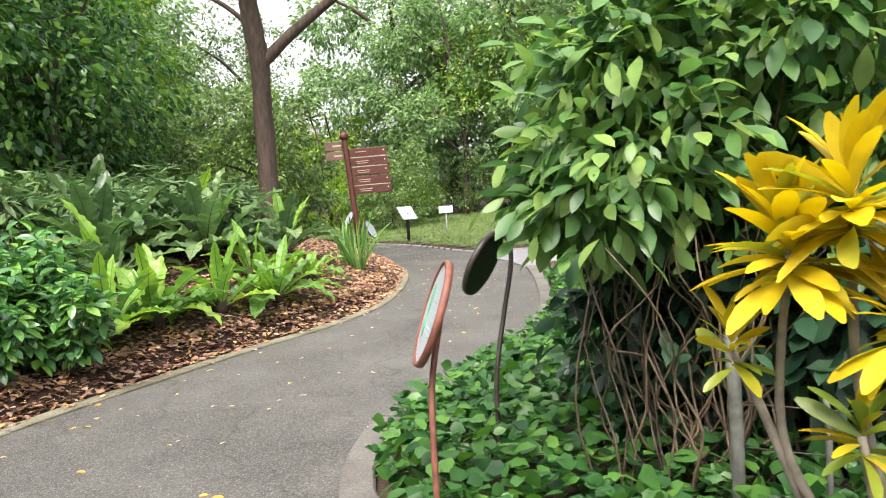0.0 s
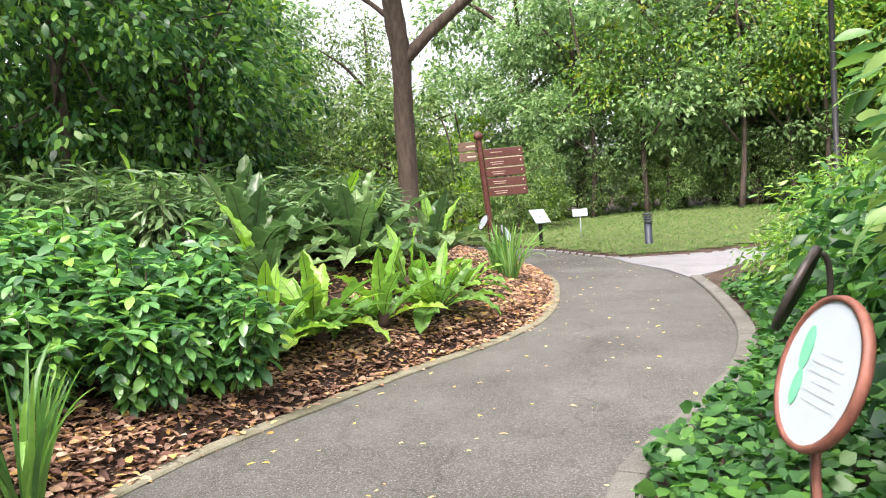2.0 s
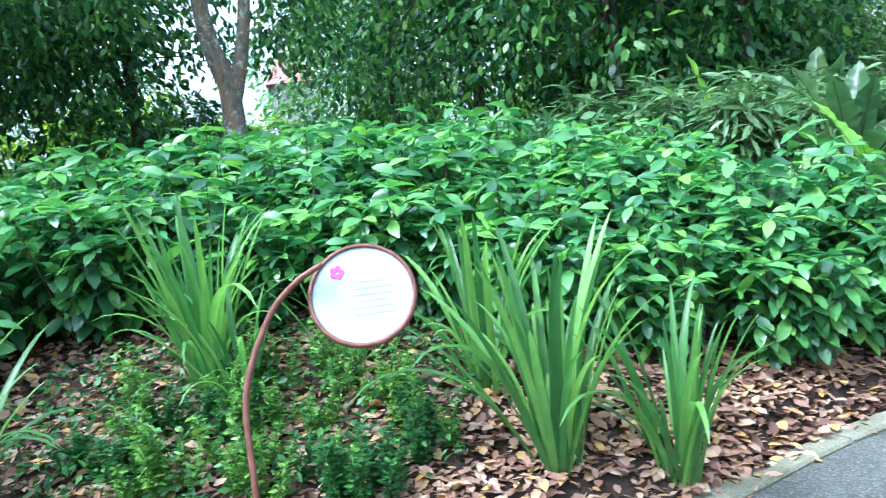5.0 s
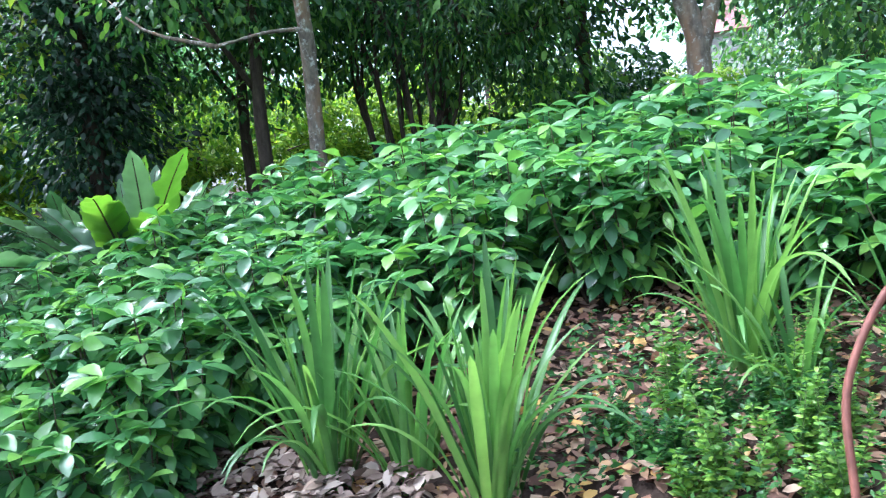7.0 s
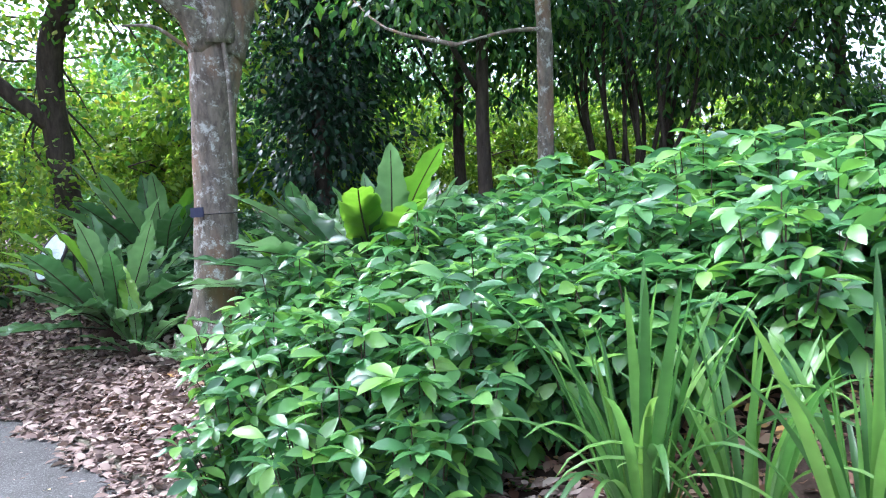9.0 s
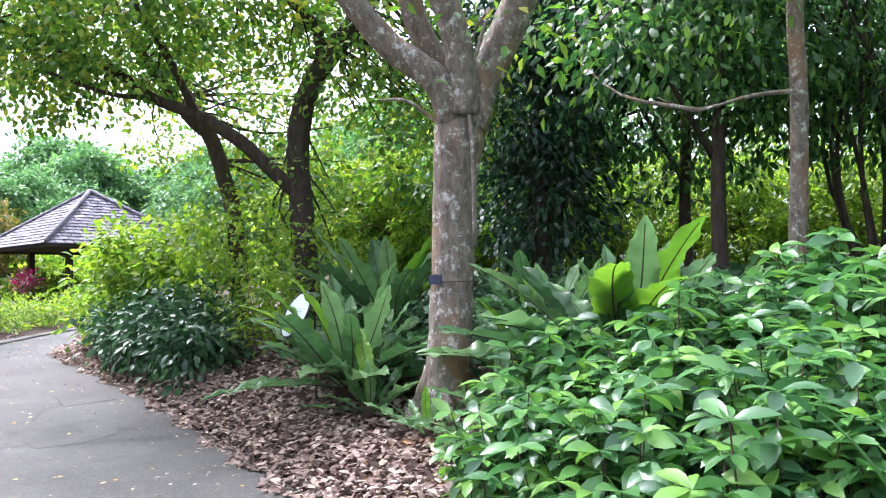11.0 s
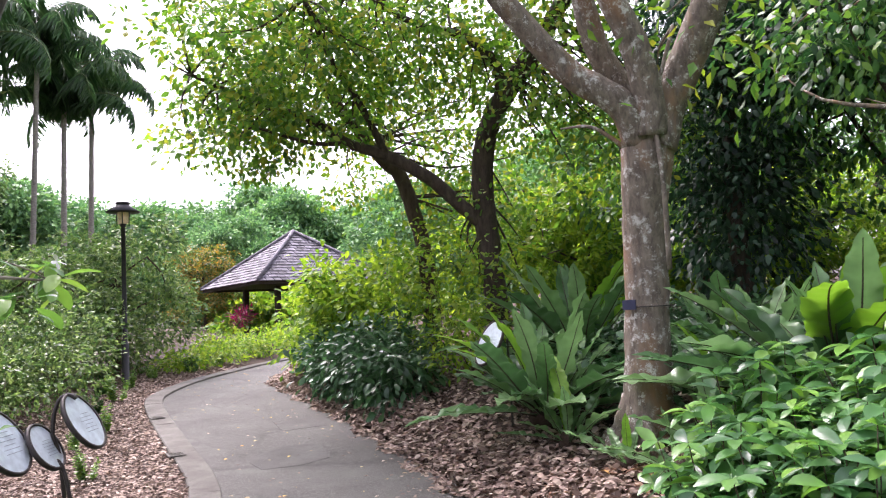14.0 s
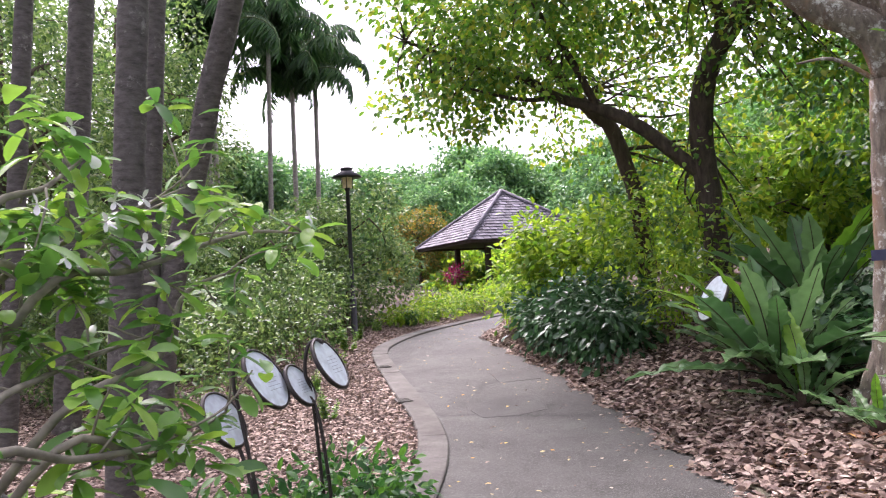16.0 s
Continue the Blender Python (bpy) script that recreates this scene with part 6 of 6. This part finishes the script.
for i in range(40):
    near = i < 26
    fx, fy = (0.97 + rng.normal(0, 0.09), 3.05 + rng.normal(0, 0.08)) if near else (rng.uniform(0.8, 1.4), rng.uniform(2.95, 3.3))
    pts = [np.array([fx, fy, 0.02])]
    for k in range(7):
        pts.append(pts[-1] + np.array([rng.normal(0, 0.08), rng.normal(0, 0.06), rng.uniform(0.1, 0.24)]))
    g = Geo()
    add_tube(g, pts, [rng.uniform(0.004, 0.01), 0.005, 0.003], 5, 3)
    part("stem", g, M_TANSTEM if near else M_TWIG, vine)
fence = thing("wire_fence", "low grey post and wire fence behind the croton", "fence", (0, 0, 0))
FENCE = [(1.02, 2.72), (1.3, 2.6), (1.5, 2.52), (1.7, 2.44), (1.9, 2.36), (2.1, 2.28)]
for i, (fx, fy) in enumerate(FENCE):
    g = Geo()
    w = 0.026 if i == 0 else 0.012
    add_tube(g, [(fx, fy, 0.02), (fx + 0.008, fy, 0.45), (fx, fy, 0.82 if i == 0 else 0.6)], [w, w], 8, 2)
    part("post", g, M_GREYPOST, fence)
for z in (0.22, 0.4, 0.56):
    g = Geo()
    add_tube(g, [(x, y, z + rng.normal(0, 0.01)) for x, y in FENCE], [0.003, 0.003], 4, 2)
    part("wire", g, M_DARKMETAL, fence)
cr = thing("croton", "croton with bright yellow narrow leaves on bare bent stems", "shrub", (0, 0, 0))
heads = []
for (a, b, c, top) in (((1.12, 1.86, 0.03), (0.97, 1.93, 0.42), (0.86, 1.96, 0.72), (0.84, 1.84, 1.21)), ((1.1, 1.95, 0.03), (0.94, 1.98, 0.45), (0.8, 1.96, 0.8), (0.72, 1.92, 0.95)),
                       ((1.2, 1.9, 0.03), (1.08, 1.86, 0.5), (1.0, 1.84, 0.9), (0.97, 1.78, 1.32)), ((1.15, 1.82, 0.03), (1.03, 1.75, 0.4), (0.97, 1.72, 0.6), (0.93, 1.7, 0.78)), ((1.2, 1.8, 0.03), (1.12, 1.75, 0.5), (1.06, 1.7, 0.85), (1.02, 1.68, 1.05))):
    g = Geo()
    add_tube(g, [a, b, c, top], [0.017, 0.014, 0.01], 7, 5)
    part("stem", g, M_CROTONSTEM, cr)
    heads.append(top)
for (c, n, s0, mt) in zip(heads, (64, 20, 64, 22, 36), (0.22, 0.14, 0.23, 0.14, 0.19), (M_YELLOW, M_YELLOWGREEN, M_YELLOW, M_YELLOWGREEN, M_YELLOW)):
    lv = Geo()
    up = rng.uniform(0, 1, n)
    ca = np.arange(n) * 2.4
    sz = s0 * rng.uniform(0.65, 1.1, n)
    add_straps(lv, np.array(c) + np.column_stack([0 * up, 0 * up, (up - 0.6) * s0 * 0.6]), np.column_stack([np.cos(ca) * (1.15 - up), np.sin(ca) * (1.15 - up), -0.25 + 1.2 * up]), sz, sz * 0.26, 0.3, 0.25)
    part("leaf_rosette", lv, mt, cr)
mound("fern_bush", "light green feathery bush at the path junction", "shrub", [((2.2, 9.6, 0.75), (0.4, 0.8, 0.45), 60), ((2.25, 10.6, 0.5), (0.5, 0.8, 0.3), 50), ((2.6, 9.2, 1.2), (0.7, 0.9, 0.6), 80)], M_FROND, 0.1, 30, 0.3, 0.4, "hex")
mound("climbing_shrub", "dull green broad-leaved shrub overhanging the kerb", "shrub", [((1.8, 7.0, 0.65), (0.45, 0.8, 0.4), 44), ((2.05, 6.0, 0.9), (0.6, 0.9, 0.55), 50), ((2.45, 8.0, 1.1), (0.8, 0.9, 0.6), 50)], M_COVER, 0.15, 22, 0.48, 0.5, "broad", 0.16)


# ---- ground cover, litter, lawn ----
def strew(name, label, category, poly, count, size, material, lift=0.01, wide=0.6, flat=0.3, fine=False, tall=0.0, bias=None, fold=0.2):
    """Loose leaves over a plan outline, lying at all angles."""
    poly = np.asarray(poly, float)
    lo, hi = poly.min(0), poly.max(0)
    p = rng.uniform(lo, hi, (count * 4, 2))
    p = p[inside(poly, p[:, 0], p[:, 1])]
    if bias is not None:
        p = p[bias(p[:, 0], p[:, 1])]
    p = p[:count]
    n = len(p)
    z = height(p[:, 0], p[:, 1]) + lift + rng.uniform(0, 1, n) ** 0.7 * tall
    g = Geo()
    a = rng.uniform(0, 2 * np.pi, n)
    s = size * rng.uniform(0.5, 1.3, n)
    add_leaves(g, np.column_stack([p, z]), np.column_stack([np.cos(a), np.sin(a), rng.normal(0.05, flat, n)]), s, s * wide * rng.uniform(0.7, 1.3, n), fine, 0.2, fold, flat)
    return tagged(part(name, g, material), label, category, kind="stuff")


def strew_edge(label, line, lo, hi, count, size, material, lift, wide=0.55):
    """Leaves along an edge, between two distances to the right of its run."""
    seg = np.hypot(*np.diff(line, axis=0).T)
    run = np.concatenate([[0], np.cumsum(seg)])
    q = rng.uniform(0, run[-1], count)
    k = np.clip(np.searchsorted(run, q) - 1, 0, len(seg) - 1)
    t = (line[k + 1] - line[k]) / seg[k][:, None]
    p = line[k] + t * (q - run[k])[:, None] + np.column_stack([t[:, 1], -t[:, 0]]) * rng.uniform(lo, hi, count)[:, None]
    z = np.maximum(level(p[:, 0], p[:, 1]) + lift, height(p[:, 0], p[:, 1]) + 0.02) + rng.uniform(0, 0.02, count)
    a = rng.uniform(0, 2 * np.pi, count)
    s = size * rng.uniform(0.5, 1.3, count)
    g = Geo()
    add_leaves(g, np.column_stack([p, z]), np.column_stack([np.cos(a), np.sin(a), rng.normal(0.03, 0.2, count)]), s, s * wide * rng.uniform(0.7, 1.3, count), True, 0.2, 0.2, 0.25)
    return tagged(part("leaf_litter", g, material), label, "leaf litter", kind="stuff")


def in_bed(lo, hi):
    return lambda x, y: inside(BED_POLY, x, y) & (away(BED, x, y) > lo) & (away(BED, x, y) < hi)


strew("leaf_litter", "brown and orange fallen leaves covering the bed edge", "leaf litter", [(0, 4), (0, 20), (-6, 20), (-6, 4)], 22000, 0.062, M_LITTER, 0.02, 0.55, 0.17, True, 0.02, in_bed(0.06, 2.6))
strew("leaf_litter", "thick brown leaf litter against the edging", "leaf litter", [(0, 3), (0, 20), (-6, 20), (-6, 3)], 9000, 0.066, M_LITTER, 0.02, 0.55, 0.2, True, 0.02, in_bed(0.02, 0.9))
strew("leaf_litter", "brown fallen leaves along the bed edge below the hedge", "leaf litter", [(-2.5, 5), (-6.5, 5), (-9, -2), (-5, -2)], 12000, 0.07, M_LITTER, 0.02, 0.55, 0.35, True, 0.025, in_bed(0.06, 2.2))
strew("leaf_litter", "deep purplish-brown dead leaves under the tree", "leaf litter", [(-6.5, 0.5), (-16, -11), (-19, -9), (-11, 1)], 20000, 0.08, M_MULCH, 0.02, 0.55, 0.4, True, 0.03, in_bed(0.05, 3.2))
MULCH_POLY = np.vstack([KERB_C[12:-6], [(-18, -16), (-8, -14), (-3, -8)]])
strew("bark_mulch", "grey-brown leaf mulch beside the drain kerb", "mulch", MULCH_POLY, 80000, 0.062, M_MULCH, 0.02, 0.5, 0.25, False, 0.02, lambda x, y: ~inside(PATH_POLY, x, y) & (away(KERB_C, x, y) > 0.31))
strew("leaf_litter", "dead leaves spilling over the edge of the path", "leaf litter", [(-4, 1), (-6, 2), (-19, -9), (-17, -13.5), (-8, -6)], 70000, 0.075, M_MULCH, 0.1, 0.55, 0.35, True, 0.02, lambda x, y: (away(BED, x, y) < np.where(inside(BED_POLY, x, y), 0.6, 0.1 + 0.14 * np.sin(3.1 * x + 1.3 * y) ** 2)))
strew_edge("brown leaves lying up to the concrete edging", BED[8:64], 0.12, 0.45, 10000, 0.062, M_LITTER, 0.035)
strew_edge("pale brown and purplish leaves along the path edge", BED[56:100], 0.02, 0.5, 9000, 0.066, M_MULCH, 0.025)
strew("path_leaves", "yellow and orange leaves lying along the bed edge", "fallen leaves", [(0, 3), (0, 16), (-5, 16), (-5, 3)], 420, 0.085, M_FALLEN, 0.045, 0.5, 0.15, True, 0.01, in_bed(0.02, 0.5))
strew("path_leaves", "yellow and tan leaves fallen on the path", "fallen leaves", PATH_POLY, 1500, 0.06, M_FALLEN, 0.104, 0.5, 0.1, True, 0, lambda x, y: y > -13)
strew("path_debris", "small brown leaf fragments scattered along the path edge", "fallen leaves", [(-6, 0), (-4, -3), (-15, -13), (-18, -11)], 3000, 0.055, M_MULCH, 0.104, 0.5, 0.1, False, 0, lambda x, y: inside(PATH_POLY, x, y) & (rng.uniform(0, 1, len(x)) < np.exp(-away(BED, x, y) / 0.35) + 0.04))
CORNER = np.vstack([KERB_A[4:-4], [(6, 3.5), (6, 12.4)]])
strew("ground_cover", "carpet of bright heart-shaped ground cover leaves", "ground cover", CORNER, 30000, 0.09, M_COVER, 0.03, 0.85, 0.45, True, 0.2, lambda x, y: ~inside(PATH_POLY, x, y) & (away(KERB_A, x, y) > 0.2))
strew("ground_cover", "small dense green ground cover round the label stem", "ground cover", [(-3.9, 3.3), (-5.0, 1.8), (-5.9, 2.6), (-5.3, 3.7), (-4.4, 4.2)], 2600, 0.045, M_COVER, 0.03, 0.5, 0.5, False, 0.14, in_bed(0.25, 3))
strew("ground_cover", "grey-green foliage filling the bed behind the ferns", "ground cover", [(-8, 0.4), (-9.5, -1.5), (-12, -4), (-15, -3), (-12, 3.5), (-9.3, 2.5)], 9000, 0.13, M_SHADESHRUB, 0.05, 0.5, 0.5, True, 0.55)
strew("ground_cover", "leafy undergrowth between the ferns and the trees", "ground cover", [(-3, 10.5), (-3.5, 16), (-9, 16), (-10, 7), (-5, 7.4), (-3.6, 9)], 14000, 0.15, M_FRONDDARK, 0.05, 0.4, 0.6, True, 0.75)
strew("lawn_grass", "rough grass and low herbs on the lawn rise", "lawn", [(-9, 15), (14, 15), (14, 29), (-9, 29)], 60000, 0.11, M_GRASS, 0.0, 0.12, 0.9, False, 0.02, lambda x, y: inside(LAWN_POLY, x, y) & (away(LAWN, x, y) > 0.1))

tagged(sheet("path_patch", np.array([(-10.75, -5.75), (-10.45, -5.98), (-10.0, -6.05), (-9.7, -5.85), (-9.5, -5.5), (-9.8, -5.2), (-10.2, -5.1), (-10.5, -5.35)]), 0.4, 0.003, M_PATCH, 0.02), "lighter repaired patch in the asphalt path", "path", kind="structure")
tagged(sheet("path_patch", np.array([(-12.2, -6.9), (-11.7, -7.2), (-11.2, -6.6), (-11.7, -6.25)]), 0.4, 0.003, M_PATCH, 0.02), "lighter repaired patch in the asphalt path", "path", kind="structure")
tg = thing("ground_label", "small pale label stake in the hedge edge", "label", (-5.95, 0.5, ht(-5.95, 0.5), 0, 0, 60))
g = Geo()
add_tube(g, [(0, 0, -0.03), (0, 0, 0.12)], [0.006, 0.006], 5, 1)
part("stake", g, M_DARKMETAL, tg)
g = Geo()
add_box(g, (0.1, 0.006, 0.06), pose(0, 0, 0.15, -30, 0, 0))
part("plate", g, M_PANEL, tg, smooth=False)

# pale building glimpsed through the trees
bl = thing("far_house", "pale house with a pink tiled roof beyond the trees", "house", (-29.5, 20.6, ht(-29.5, 20.6), 0, 0, 55))
g = Geo()
add_box(g, (1.7, 2.4, 4.6), pose(0, 0, 2.3))
part("wall", g, M_WALLPALE, bl, smooth=False)
g = Geo()
g.add([(-1.05, -1.5, 4.6), (1.05, -1.5, 4.6), (1.05, 1.5, 4.6), (-1.05, 1.5, 4.6), (-0.3, 0, 6.2), (0.3, 0, 6.2)], [[(0, 1, 5, 4), (2, 3, 4, 5)], [(1, 2, 5), (3, 0, 4)], [(3, 2, 1, 0)]])
part("roof", g, M_ROOFPINK, bl, smooth=False)

bo = thing("path_light", "low dark path light with a sloping cap", "bollard", (-3.72, -2.86, 0.02))
g = Geo()
add_lathe(g, [(0.1, 0), (0.1, 0.84), (0.09, 0.86)], 16)
part("column", g, M_BLACK, bo)
g = Geo()
add_lathe(g, [(0.16, 0.87), (0.17, 0.9), (0.08, 1.0), (0.02, 1.02)], 18)
part("cap", g, M_BLACK, bo)
